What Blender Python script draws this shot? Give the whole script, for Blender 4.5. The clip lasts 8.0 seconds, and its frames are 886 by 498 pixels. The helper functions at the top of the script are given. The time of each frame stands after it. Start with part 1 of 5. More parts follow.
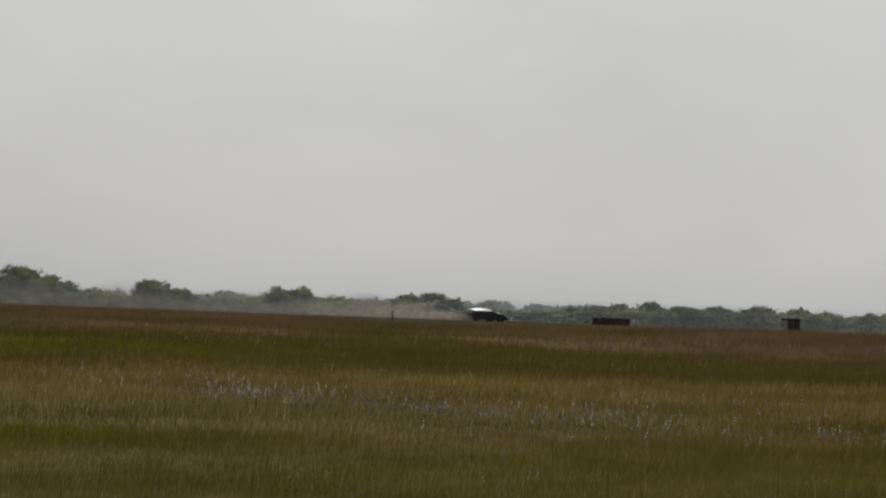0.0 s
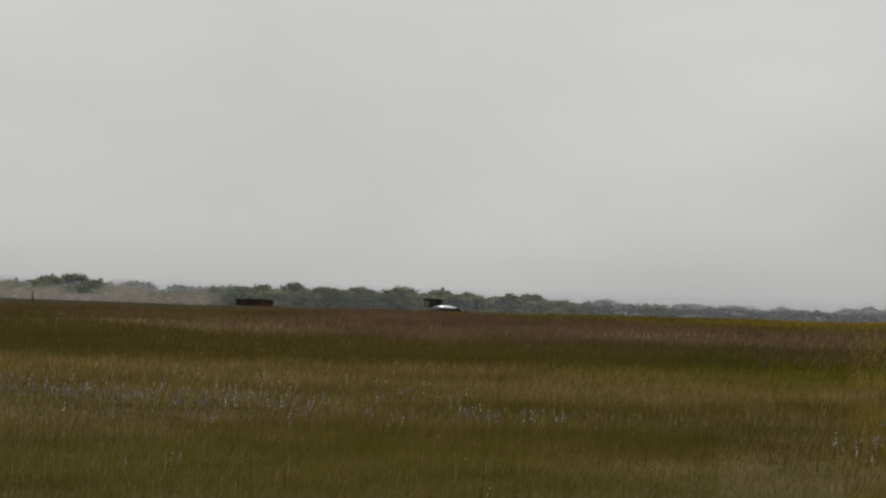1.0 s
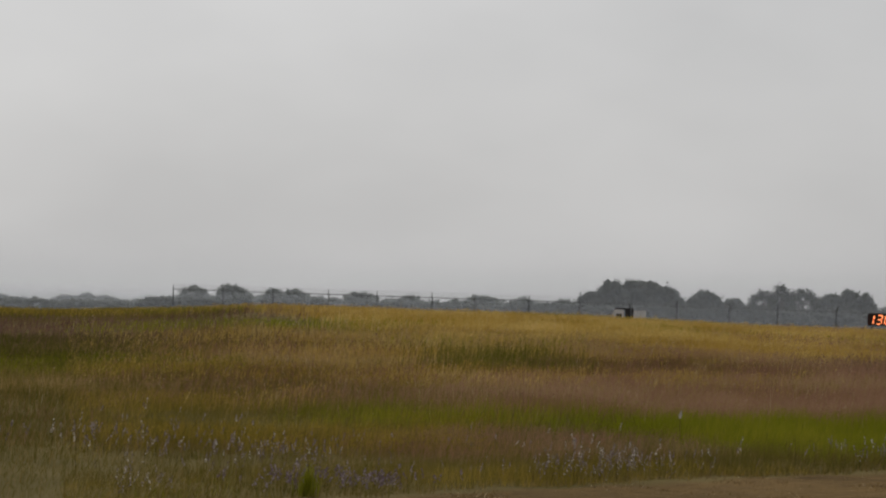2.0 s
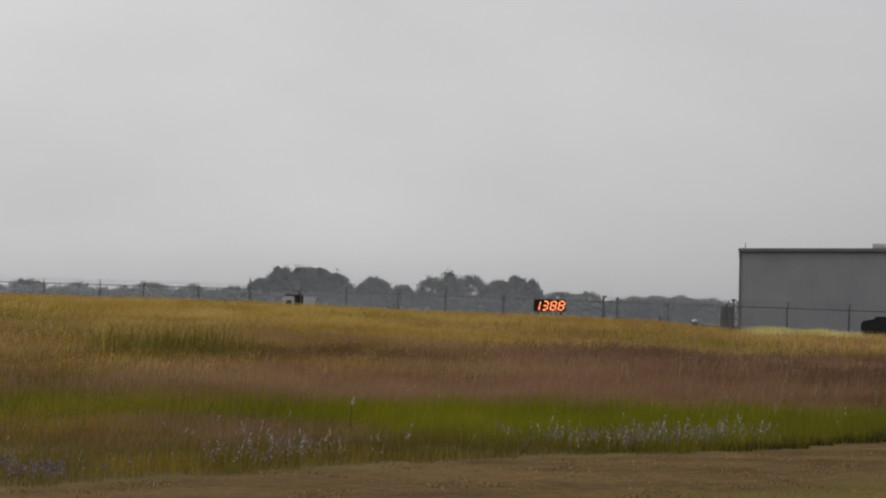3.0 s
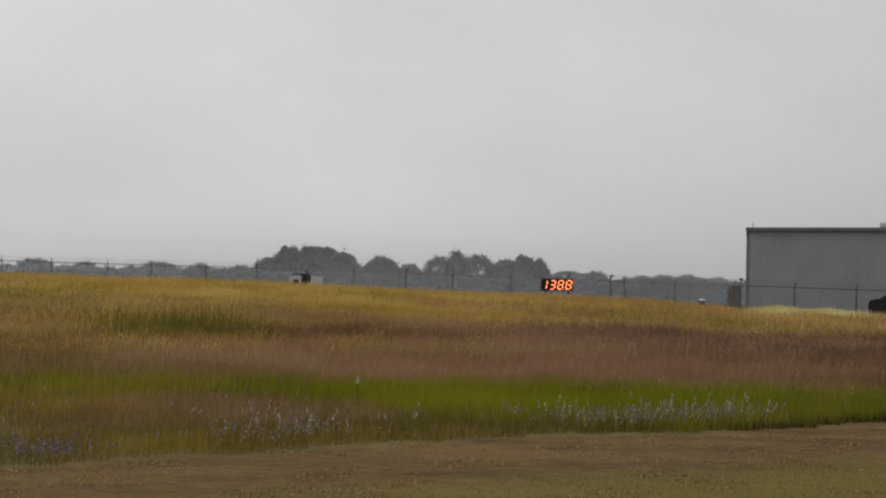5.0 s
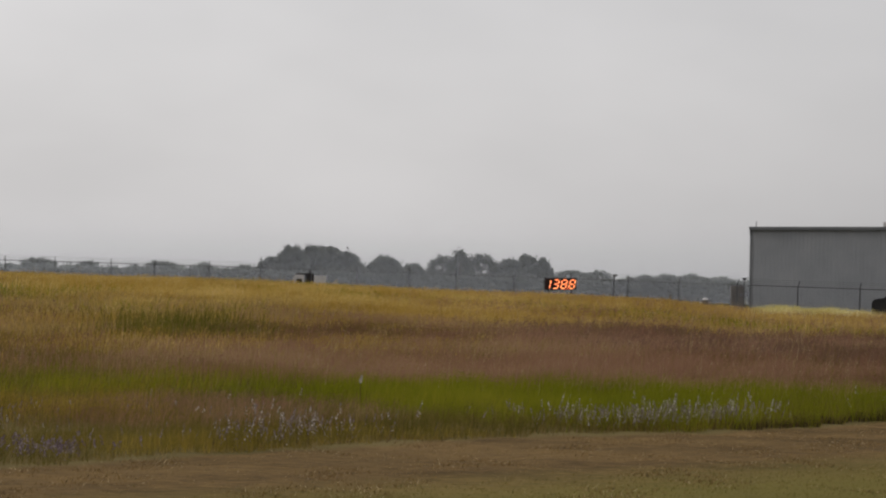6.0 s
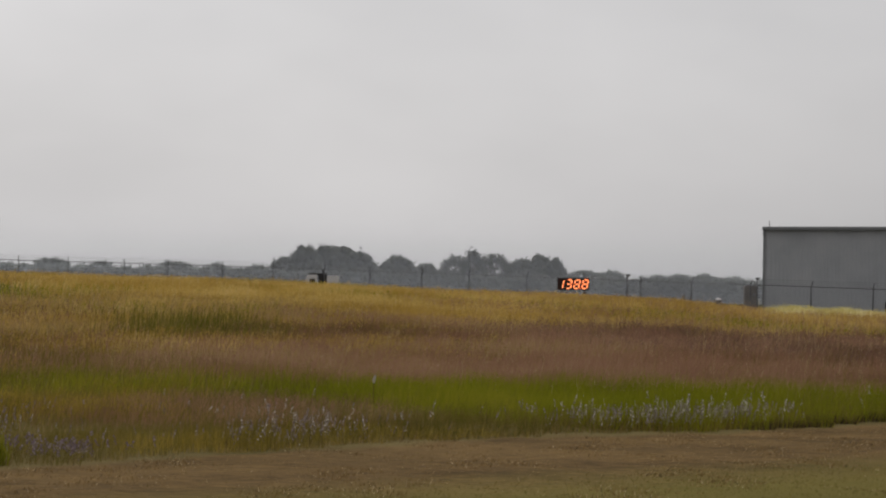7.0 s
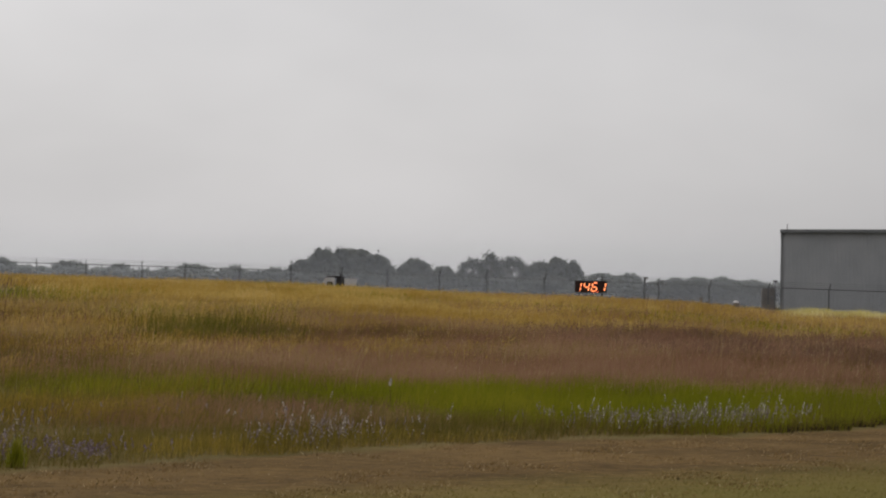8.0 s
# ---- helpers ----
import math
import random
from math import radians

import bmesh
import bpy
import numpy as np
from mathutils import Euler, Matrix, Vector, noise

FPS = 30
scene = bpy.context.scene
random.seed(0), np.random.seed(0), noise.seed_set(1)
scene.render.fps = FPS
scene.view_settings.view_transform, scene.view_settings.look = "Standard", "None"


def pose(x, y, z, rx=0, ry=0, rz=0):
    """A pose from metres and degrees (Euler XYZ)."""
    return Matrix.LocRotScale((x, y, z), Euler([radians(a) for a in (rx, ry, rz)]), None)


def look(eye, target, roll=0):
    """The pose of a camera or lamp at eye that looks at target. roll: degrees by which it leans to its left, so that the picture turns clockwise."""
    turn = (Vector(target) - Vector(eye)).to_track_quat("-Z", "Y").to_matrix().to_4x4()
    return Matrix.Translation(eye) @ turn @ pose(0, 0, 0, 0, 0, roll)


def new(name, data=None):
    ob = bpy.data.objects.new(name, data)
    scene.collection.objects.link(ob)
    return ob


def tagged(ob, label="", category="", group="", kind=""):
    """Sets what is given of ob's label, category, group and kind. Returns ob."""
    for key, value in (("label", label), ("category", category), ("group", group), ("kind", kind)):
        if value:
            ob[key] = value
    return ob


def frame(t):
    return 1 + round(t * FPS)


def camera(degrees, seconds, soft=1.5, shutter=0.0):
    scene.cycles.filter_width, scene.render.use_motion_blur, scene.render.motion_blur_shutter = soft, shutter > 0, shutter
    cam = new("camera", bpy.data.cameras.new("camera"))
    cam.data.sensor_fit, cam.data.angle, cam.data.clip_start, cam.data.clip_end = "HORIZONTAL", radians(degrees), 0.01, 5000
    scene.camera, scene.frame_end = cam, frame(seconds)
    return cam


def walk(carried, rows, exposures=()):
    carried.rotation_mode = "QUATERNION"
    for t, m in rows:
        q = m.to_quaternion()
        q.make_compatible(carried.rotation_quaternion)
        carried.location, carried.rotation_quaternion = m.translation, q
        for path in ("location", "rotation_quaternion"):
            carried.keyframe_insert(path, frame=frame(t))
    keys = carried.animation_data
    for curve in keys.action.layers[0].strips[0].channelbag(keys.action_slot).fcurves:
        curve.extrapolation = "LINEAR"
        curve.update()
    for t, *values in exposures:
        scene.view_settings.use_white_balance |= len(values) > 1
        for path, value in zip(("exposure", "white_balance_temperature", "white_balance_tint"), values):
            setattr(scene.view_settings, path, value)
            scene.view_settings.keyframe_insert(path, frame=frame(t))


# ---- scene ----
EYE = 1.6
LENS = 20.0

cam = camera(LENS, 8.0, soft=2.1)


def aim(yaw, pitch, roll):
    """The camera's pose on its stand: degrees to the left, up, and picture turned clockwise."""
    return pose(0, 0, EYE, 90 + pitch, 0, yaw) @ pose(0, 0, 0, 0, 0, roll)


# ---- the camera swings after the car, then rests on the display ----
PATH = [
    (0.000, 32.836, 1.429, 1.85),
    (0.100, 32.174, 1.348, 1.84),
    (0.200, 31.602, 1.303, 1.82),
    (0.300, 30.945, 1.311, 1.81),
    (0.400, 30.160, 1.304, 1.80),
    (0.500, 29.193, 1.315, 1.79),
    (0.600, 28.111, 1.278, 1.77),
    (0.700, 27.133, 1.262, 1.76),
    (0.800, 26.233, 1.225, 1.75),
    (0.900, 25.488, 1.215, 1.74),
    (1.000, 24.706, 1.244, 1.73),
    (1.200, 22.907, 1.206, 1.70),
    (1.475, 18.653, 1.276, 1.56),
    (1.750, 12.403, 1.346, 1.42),
    (2.025, 6.427, 1.415, 1.29),
    (2.300, 2.998, 1.485, 1.15),
    (2.400, 2.420, 1.432, 1.15),
    (2.500, 1.957, 1.390, 1.15),
    (2.600, 1.442, 1.310, 1.15),
    (2.700, 0.618, 1.301, 1.15),
    (2.800, 0.142, 1.324, 1.15),
    (2.900, -0.283, 1.306, 1.15),
    (3.000, -0.528, 1.260, 1.15),
    (3.100, -0.593, 1.216, 1.15),
    (3.300, -0.515, 1.111, 1.15),
    (3.500, -0.528, 1.041, 1.15),
    (4.000, -0.477, 0.924, 1.15),
    (4.500, -0.399, 0.806, 1.15),
    (4.700, -0.387, 0.793, 1.15),
    (5.800, -0.322, 0.766, 1.15),
    (6.000, -0.296, 0.766, 1.15),
    (6.500, -0.103, 0.826, 1.15),
    (7.000, -0.000, 0.760, 1.15),
    (7.500, 0.193, 0.756, 1.15),
    (8.000, 0.399, 0.816, 1.15),
]
walk(cam, [(t, aim(y, p, r)) for t, y, p, r in PATH],
     exposures=[(0.0, -0.13, 6500, 10), (1.2, -0.13, 6500, 10), (2.3, -0.08, 6400, 12), (2.7, -0.05, 6390, 13), (3.5, 0.05, 6400, 13), (4.7, 0.05, 6430, 13), (6.0, 0.07, 6450, 13), (8.0, 0.07, 6450, 13)])

# ---- overcast sky and a veiled sun ahead, to the left ----
SUN_ELEV, SUN_TURN = 50.0, -24.0
world = bpy.data.worlds.new("sky")
scene.world = world
world.use_nodes = True
wn, wl = world.node_tree.nodes, world.node_tree.links
wn.clear()
w_out = wn.new("ShaderNodeOutputWorld")
w_bg = wn.new("ShaderNodeBackground")
w_sky = wn.new("ShaderNodeTexSky")
w_sky.sky_type, w_sky.sun_disc = "NISHITA", False
w_sky.sun_elevation, w_sky.sun_rotation = radians(SUN_ELEV), radians(SUN_TURN)
w_sky.dust_density = 4.0
w_coord = wn.new("ShaderNodeTexCoord")
w_map = wn.new("ShaderNodeMapping")
w_map.inputs["Scale"].default_value = (1.0, 1.0, 2.2)
w_noise = wn.new("ShaderNodeTexNoise")
w_noise.inputs["Scale"].default_value, w_noise.inputs["Detail"].default_value = 5.0, 4.0
w_noise.inputs["Roughness"].default_value = 0.5
w_ramp = wn.new("ShaderNodeValToRGB")
w_ramp.color_ramp.elements[0].position, w_ramp.color_ramp.elements[0].color = 0.3, (5.15, 5.17, 5.12, 1)
w_ramp.color_ramp.elements[1].position, w_ramp.color_ramp.elements[1].color = 0.72, (6.1, 6.1, 6.02, 1)
w_mix = wn.new("ShaderNodeMixRGB")
w_mix.inputs[0].default_value = 0.93
w_bg.inputs["Strength"].default_value = 0.1
# the cloud is brightest round the veiled sun
w_dot = wn.new("ShaderNodeVectorMath")
w_dot.operation = "DOT_PRODUCT"
w_dot.inputs[1].default_value = (math.sin(radians(SUN_TURN)) * math.cos(radians(SUN_ELEV)), math.cos(radians(SUN_TURN)) * math.cos(radians(SUN_ELEV)), math.sin(radians(SUN_ELEV)))
w_pow = wn.new("ShaderNodeMapRange")
w_pow.inputs["From Min"].default_value, w_pow.inputs["From Max"].default_value = 0.55, 0.85
w_pow.inputs["To Min"].default_value, w_pow.inputs["To Max"].default_value = 0.87, 1.4
w_gain = wn.new("ShaderNodeVectorMath")
w_gain.operation = "SCALE"
wl.new(w_coord.outputs["Generated"], w_map.inputs["Vector"])
wl.new(w_map.outputs["Vector"], w_noise.inputs["Vector"])
wl.new(w_noise.outputs["Fac"], w_ramp.inputs["Fac"])
wl.new(w_sky.outputs["Color"], w_mix.inputs[1])
wl.new(w_coord.outputs["Generated"], w_dot.inputs[0])
wl.new(w_dot.outputs["Value"], w_pow.inputs["Value"])
wl.new(w_ramp.outputs["Color"], w_gain.inputs[0])
wl.new(w_pow.outputs["Result"], w_gain.inputs["Scale"])
wl.new(w_gain.outputs["Vector"], w_mix.inputs[2])
wl.new(w_mix.outputs["Color"], w_bg.inputs["Color"])
wl.new(w_bg.outputs["Background"], w_out.inputs["Surface"])

sun = new("sun", bpy.data.lights.new("sun", "SUN"))
sun.data.energy, sun.data.angle, sun.data.color = 0.9, radians(15), (1.0, 0.95, 0.88)
sun.matrix_basis = look((0, 0, 0), (-math.sin(radians(SUN_TURN)) * math.cos(radians(SUN_ELEV)),
                                    -math.cos(radians(SUN_TURN)) * math.cos(radians(SUN_ELEV)),
                                    -math.sin(radians(SUN_ELEV))))


# ---- materials ----
def material(name, colors, rough=0.8, scale=3.0, bump=0.0, metal=0.0, island=0.0, piece=0.0, fine=None, spec=0.3, bleed=0.0):
    """A surface that wanders between colors at two scales; island/piece: how far each island or object strays in brightness."""
    m = bpy.data.materials.new(name)
    m.use_nodes = True
    n, l = m.node_tree.nodes, m.node_tree.links
    b = n["Principled BSDF"]
    geo = n.new("ShaderNodeNewGeometry")
    big = n.new("ShaderNodeTexNoise")
    big.inputs["Scale"].default_value, big.inputs["Detail"].default_value = scale, 5.0
    l.new(geo.outputs["Position"], big.inputs["Vector"])
    small = n.new("ShaderNodeTexNoise")
    small.inputs["Scale"].default_value, small.inputs["Detail"].default_value = (fine or scale * 11), 3.0
    l.new(geo.outputs["Position"], small.inputs["Vector"])
    mix = n.new("ShaderNodeMath")
    mix.operation = "MULTIPLY_ADD"
    mix.inputs[1].default_value, mix.inputs[2].default_value = 0.35, -0.175
    l.new(small.outputs["Fac"], mix.inputs[0])
    add = n.new("ShaderNodeMath")
    l.new(big.outputs["Fac"], add.inputs[0])
    l.new(mix.outputs[0], add.inputs[1])
    fac = add
    if island:
        far = n.new("ShaderNodeMath")
        far.operation = "MULTIPLY_ADD"
        far.inputs[1].default_value, far.inputs[2].default_value = island, -island / 2
        l.new(geo.outputs["Random Per Island"], far.inputs[0])
        fac = n.new("ShaderNodeMath")
        l.new(add.outputs[0], fac.inputs[0])
        l.new(far.outputs[0], fac.inputs[1])
    ramp = n.new("ShaderNodeValToRGB")
    e = ramp.color_ramp.elements
    while len(e) < len(colors):
        e.new(0.5)
    for i, c in enumerate(colors):
        e[i].position, e[i].color = 0.3 + 0.4 * i / max(1, len(colors) - 1), (*c, 1)
    l.new(fac.outputs[0], ramp.inputs["Fac"])
    l.new(ramp.outputs["Color"], b.inputs["Base Color"])
    b.inputs["Roughness"].default_value, b.inputs["Metallic"].default_value = rough, metal
    b.inputs["Specular IOR Level"].default_value = spec
    if bump:
        bp = n.new("ShaderNodeBump")
        bp.inputs["Strength"].default_value, bp.inputs["Distance"].default_value = bump, 0.02
        l.new(small.outputs["Fac"], bp.inputs["Height"])
        l.new(bp.outputs["Normal"], b.inputs["Normal"])
    if bleed:
        out = n["Material Output"]
        tr = n.new("ShaderNodeBsdfTranslucent")
        l.new(ramp.outputs["Color"], tr.inputs["Color"])
        ms = n.new("ShaderNodeMixShader")
        ms.inputs[0].default_value = bleed
        l.new(b.outputs[0], ms.inputs[1])
        l.new(tr.outputs[0], ms.inputs[2])
        l.new(ms.outputs[0], out.inputs["Surface"])
    return m


def glow(name, color, strength):
    m = bpy.data.materials.new(name)
    m.use_nodes = True
    b = m.node_tree.nodes["Principled BSDF"]
    b.inputs["Base Color"].default_value = (*color, 1)
    b.inputs["Emission Color"].default_value, b.inputs["Emission Strength"].default_value = (*color, 1), strength
    return m


M_GREEN = material("grass_green", [(0.13, 0.145, 0.007), (0.215, 0.228, 0.011), (0.32, 0.295, 0.028)], 0.7, 0.3, island=0.25, bleed=0.4, fine=2.0, spec=0.06)
M_OLIVE = material("grass_olive", [(0.078, 0.073, 0.011), (0.138, 0.116, 0.021), (0.2, 0.157, 0.038)], 0.7, 0.16, island=0.1, bleed=0.4, fine=1.0, spec=0.06)
M_WEED = material("weed_green", [(0.095, 0.093, 0.014), (0.148, 0.134, 0.022), (0.205, 0.18, 0.036)], 0.7, 0.5, island=0.35, bleed=0.4, spec=0.06)
M_DARK = material("grass_dark", [(0.085, 0.085, 0.014), (0.125, 0.105, 0.026), (0.165, 0.12, 0.046)], 0.7, 0.09, island=0.12, bleed=0.35, fine=0.7, spec=0.06)
M_STRAW = material("grass_straw", [(0.37, 0.236, 0.044), (0.545, 0.364, 0.088), (0.73, 0.54, 0.195)], 0.7, 0.3, island=0.18, bleed=0.4, fine=1.5, spec=0.06)
M_RED = material("grass_red", [(0.21, 0.113, 0.07), (0.315, 0.174, 0.11), (0.44, 0.28, 0.175)], 0.75, 0.16, island=0.15, bleed=0.4, fine=1.0, spec=0.06)
M_PLUM = material("grass_plum", [(0.115, 0.067, 0.047), (0.178, 0.104, 0.076), (0.25, 0.155, 0.113)], 0.75, 0.12, island=0.12, bleed=0.4, fine=0.9, spec=0.06)
M_TAN = material("grass_tan", [(0.184, 0.127, 0.037), (0.302, 0.205, 0.070), (0.45, 0.32, 0.14)], 0.75, 0.16, island=0.15, bleed=0.4, fine=1.0, spec=0.06)
M_STEM = material("seed_stem", [(0.4, 0.29, 0.13), (0.53, 0.4, 0.21), (0.68, 0.55, 0.34)], 0.8, 0.8, island=0.6, bleed=0.3, spec=0.06)
M_BLEACH = material("grass_bleached", [(0.5, 0.43, 0.13), (0.68, 0.6, 0.24), (0.85, 0.78, 0.45)], 0.8, 0.8, island=0.3, bleed=0.45, spec=0.06)
M_OCHRE = material("grass_ochre", [(0.19, 0.135, 0.02), (0.31, 0.22, 0.032), (0.45, 0.33, 0.07)], 0.7, 0.6, island=0.2, bleed=0.4, fine=2.0, spec=0.06)
M_STUBBLE = material("stubble", [(0.13, 0.082, 0.03), (0.2, 0.128, 0.048), (0.31, 0.205, 0.085)], 0.85, 0.6, island=0.35, bleed=0.3, spec=0.06)
M_PALE = material("flower_pale", [(0.24, 0.2, 0.175), (0.44, 0.39, 0.345), (0.7, 0.64, 0.57)], 0.8, 2.0, island=0.8, bleed=0.25, spec=0.06)
M_VIOLET = material("flower_violet", [(0.15, 0.115, 0.115), (0.235, 0.185, 0.185), (0.38, 0.32, 0.31)], 0.8, 2.0, island=0.6, bleed=0.25, spec=0.06)
M_BLUE = material("flower_blue", [(0.16, 0.115, 0.145), (0.22, 0.165, 0.205), (0.34, 0.28, 0.315)], 0.8, 2.0, island=0.6, bleed=0.25, spec=0.06)
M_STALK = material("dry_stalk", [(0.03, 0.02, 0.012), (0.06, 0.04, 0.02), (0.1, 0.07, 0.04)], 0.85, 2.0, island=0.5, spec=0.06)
M_LEAF_NEAR = material("leaf_scrub", [(0.09, 0.112, 0.034), (0.15, 0.18, 0.056), (0.23, 0.255, 0.095)], 0.7, 0.12, island=0.3, bleed=0.4)
# Greyer leaves of oaks and distant trees: haze put into their colours.
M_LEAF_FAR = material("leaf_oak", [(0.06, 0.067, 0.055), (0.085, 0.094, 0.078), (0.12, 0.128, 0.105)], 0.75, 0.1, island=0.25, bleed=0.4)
M_LEAF_HAZED = material("leaf_hazed", [(0.16, 0.175, 0.15), (0.19, 0.205, 0.175), (0.22, 0.235, 0.2)], 0.8, 0.05, island=0.2, bleed=0.4)
M_BARK = material("bark", [(0.06, 0.05, 0.042), (0.1, 0.085, 0.07)], 0.9, 2.0, 0.5)
M_GALV = material("galvanised", [(0.1, 0.1, 0.1), (0.16, 0.16, 0.16)], 0.6, 2.0, metal=0.3)
M_WIRE = material("fence_wire", [(0.05, 0.05, 0.05), (0.085, 0.085, 0.085)], 0.6, 2.0, metal=0.3)
M_SHEET = material("wall_sheet", [(0.375, 0.38, 0.39), (0.415, 0.42, 0.43), (0.45, 0.45, 0.455)], 0.55, 0.5, 0.05, fine=9)
M_TRIM = material("eave_trim", [(0.19, 0.195, 0.2), (0.24, 0.24, 0.24)], 0.5, 1.0)
M_ROOF = material("roof_sheet", [(0.42, 0.43, 0.43), (0.52, 0.52, 0.51)], 0.5, 0.6)
M_BLACK = material("black_paint", [(0.008, 0.008, 0.009), (0.016, 0.016, 0.017)], 0.22, 1.0, spec=0.35)
# Car roof and pillars: the sky's reflection is put into this pale colour.
M_SKYLIT = material("skylit_paint", [(0.86, 0.86, 0.86), (0.92, 0.92, 0.92)], 0.28, 1.0, metal=0.6, spec=0.6)
M_TRUCKWHITE = material("truck_white", [(0.64, 0.6, 0.57), (0.74, 0.7, 0.67)], 0.6, 1.0)
M_DULLWHITE = material("faded_white", [(0.42, 0.4, 0.38), (0.5, 0.48, 0.45)], 0.6, 1.0)
M_RUBBER = material("rubber", [(0.015, 0.015, 0.015), (0.03, 0.03, 0.03)], 0.85, 4.0)
M_GLASS = material("tinted_glass", [(0.012, 0.013, 0.015), (0.02, 0.021, 0.023)], 0.12, 1.0, spec=0.35)
M_RUST = material("rusted_steel", [(0.03, 0.018, 0.014), (0.06, 0.036, 0.028), (0.1, 0.055, 0.035)], 0.85, 1.2, 0.3)
M_SHED = material("weathered_board", [(0.03, 0.026, 0.022), (0.05, 0.042, 0.036), (0.075, 0.062, 0.05)], 0.85, 1.5, 0.2)
M_DARKSTEEL = material("dark_steel", [(0.015, 0.014, 0.014), (0.035, 0.03, 0.03)], 0.7, 1.5)
M_PANEL = material("display_face", [(0.012, 0.008, 0.007), (0.022, 0.014, 0.012)], 0.6, 3.0)
M_CASE = material("display_case", [(0.02, 0.02, 0.02), (0.04, 0.035, 0.035)], 0.6, 3.0)
M_AMBER = glow("lit_segment", (1.0, 0.13, 0.03), 1.6)
M_CORE = glow("lit_segment_core", (1.0, 0.42, 0.16), 2.4)
M_FADED = material("faded_brown_paint", [(0.17, 0.155, 0.145), (0.24, 0.22, 0.205)], 0.7, 2.0)
M_LAMP = material("lamp_lens", [(0.5, 0.5, 0.48), (0.7, 0.7, 0.68)], 0.1, 3.0, spec=0.8)
M_TAILLAMP = material("tail_lens", [(0.07, 0.008, 0.008), (0.1, 0.012, 0.01)], 0.15, 3.0, spec=0.8)
M_TANPATCH = material("tan_tarp", [(0.2, 0.15, 0.1), (0.28, 0.22, 0.15)], 0.85, 2.0)


def ground_material():
    """Bare soil and thatch between the grasses; straw clippings on the mown side of a straight edge."""
    m = material("ground_thatch", [(0.09, 0.075, 0.028), (0.14, 0.11, 0.045), (0.18, 0.14, 0.06)], 0.95, 0.25, 0.6, fine=22.0, spec=0.02)
    n, l = m.node_tree.nodes, m.node_tree.links
    b = n["Principled BSDF"]
    geo = n.new("ShaderNodeNewGeometry")
    sep = n.new("ShaderNodeSeparateXYZ")
    l.new(geo.outputs["Position"], sep.inputs[0])
    wob = n.new("ShaderNodeTexNoise")
    wob.inputs["Scale"].default_value = 0.6
    l.new(geo.outputs["Position"], wob.inputs["Vector"])
    a = n.new("ShaderNodeMath")
    a.operation = "MULTIPLY_ADD"
    a.inputs[1].default_value = MOW_SLOPE
    l.new(sep.outputs["X"], a.inputs[0])
    l.new(wob.outputs["Fac"], a.inputs[2])
    sq = n.new("ShaderNodeMath")
    sq.operation = "MULTIPLY"
    l.new(sep.outputs["X"], sq.inputs[0])
    l.new(sep.outputs["X"], sq.inputs[1])
    fall = n.new("ShaderNodeMath")
    fall.operation = "MULTIPLY"
    fall.inputs[1].default_value = -1 / MOW_WIDE ** 2
    l.new(sq.outputs[0], fall.inputs[0])
    hump = n.new("ShaderNodeMath")
    hump.operation = "EXPONENT"
    l.new(fall.outputs[0], hump.inputs[0])
    bulge = n.new("ShaderNodeMath")
    bulge.operation = "MULTIPLY_ADD"
    bulge.inputs[1].default_value = MOW_BULGE
    l.new(hump.outputs[0], bulge.inputs[0])
    l.new(a.outputs[0], bulge.inputs[2])
    s = n.new("ShaderNodeMath")
    s.operation = "SUBTRACT"
    l.new(bulge.outputs[0], s.inputs[0])
    l.new(sep.outputs["Y"], s.inputs[1])
    k = n.new("ShaderNodeMath")
    k.operation, k.use_clamp = "MULTIPLY_ADD", True
    k.inputs[1].default_value, k.inputs[2].default_value = 2.0, 2.0 * (MOW_BASE - 0.5)
    l.new(s.outputs[0], k.inputs[0])
    tex = n.new("ShaderNodeTexNoise")
    tex.inputs["Scale"].default_value, tex.inputs["Detail"].default_value = 9.0, 8.0
    tex.inputs["Roughness"].default_value = 0.75
    along = n.new("ShaderNodeMapping")
    along.inputs["Rotation"].default_value = (0, 0, -math.atan(MOW_SLOPE))
    along.inputs["Scale"].default_value = (0.4, 1.0, 1.0)
    l.new(geo.outputs["Position"], along.inputs["Vector"])
    l.new(along.outputs["Vector"], tex.inputs["Vector"])
    ramp = n.new("ShaderNodeValToRGB")
    e = ramp.color_ramp.elements
    e[0].position, e[0].color = 0.36, (0.07, 0.046, 0.02, 1)
    e[1].position, e[1].color = 0.64, (0.19, 0.122, 0.05, 1)
    patch = n.new("ShaderNodeTexNoise")
    patch.inputs["Scale"].default_value, patch.inputs["Detail"].default_value = 0.8, 3.0
    l.new(along.outputs["Vector"], patch.inputs["Vector"])
    blot = n.new("ShaderNodeMath")
    blot.operation = "MULTIPLY_ADD"
    blot.inputs[1].default_value, blot.inputs[2].default_value = 0.5, -0.25
    l.new(patch.outputs["Fac"], blot.inputs[0])
    tone = n.new("ShaderNodeMath")
    l.new(tex.outputs["Fac"], tone.inputs[0])
    l.new(blot.outputs[0], tone.inputs[1])
    l.new(tone.outputs[0], ramp.inputs["Fac"])
    side = n.new("ShaderNodeMath")
    side.operation = "MULTIPLY_ADD"
    side.inputs[1].default_value = 0.9
    l.new(sep.outputs["X"], side.inputs[0])
    l.new(wob.outputs["Fac"], side.inputs[2])
    less = n.new("ShaderNodeMath")
    less.operation = "SUBTRACT"
    l.new(side.outputs[0], less.inputs[0])
    l.new(sep.outputs["Y"], less.inputs[1])
    fresh = n.new("ShaderNodeMapRange")
    fresh.inputs["From Min"].default_value, fresh.inputs["From Max"].default_value = -20.5, -17.5
    fresh.inputs["To Max"].default_value = 0.75
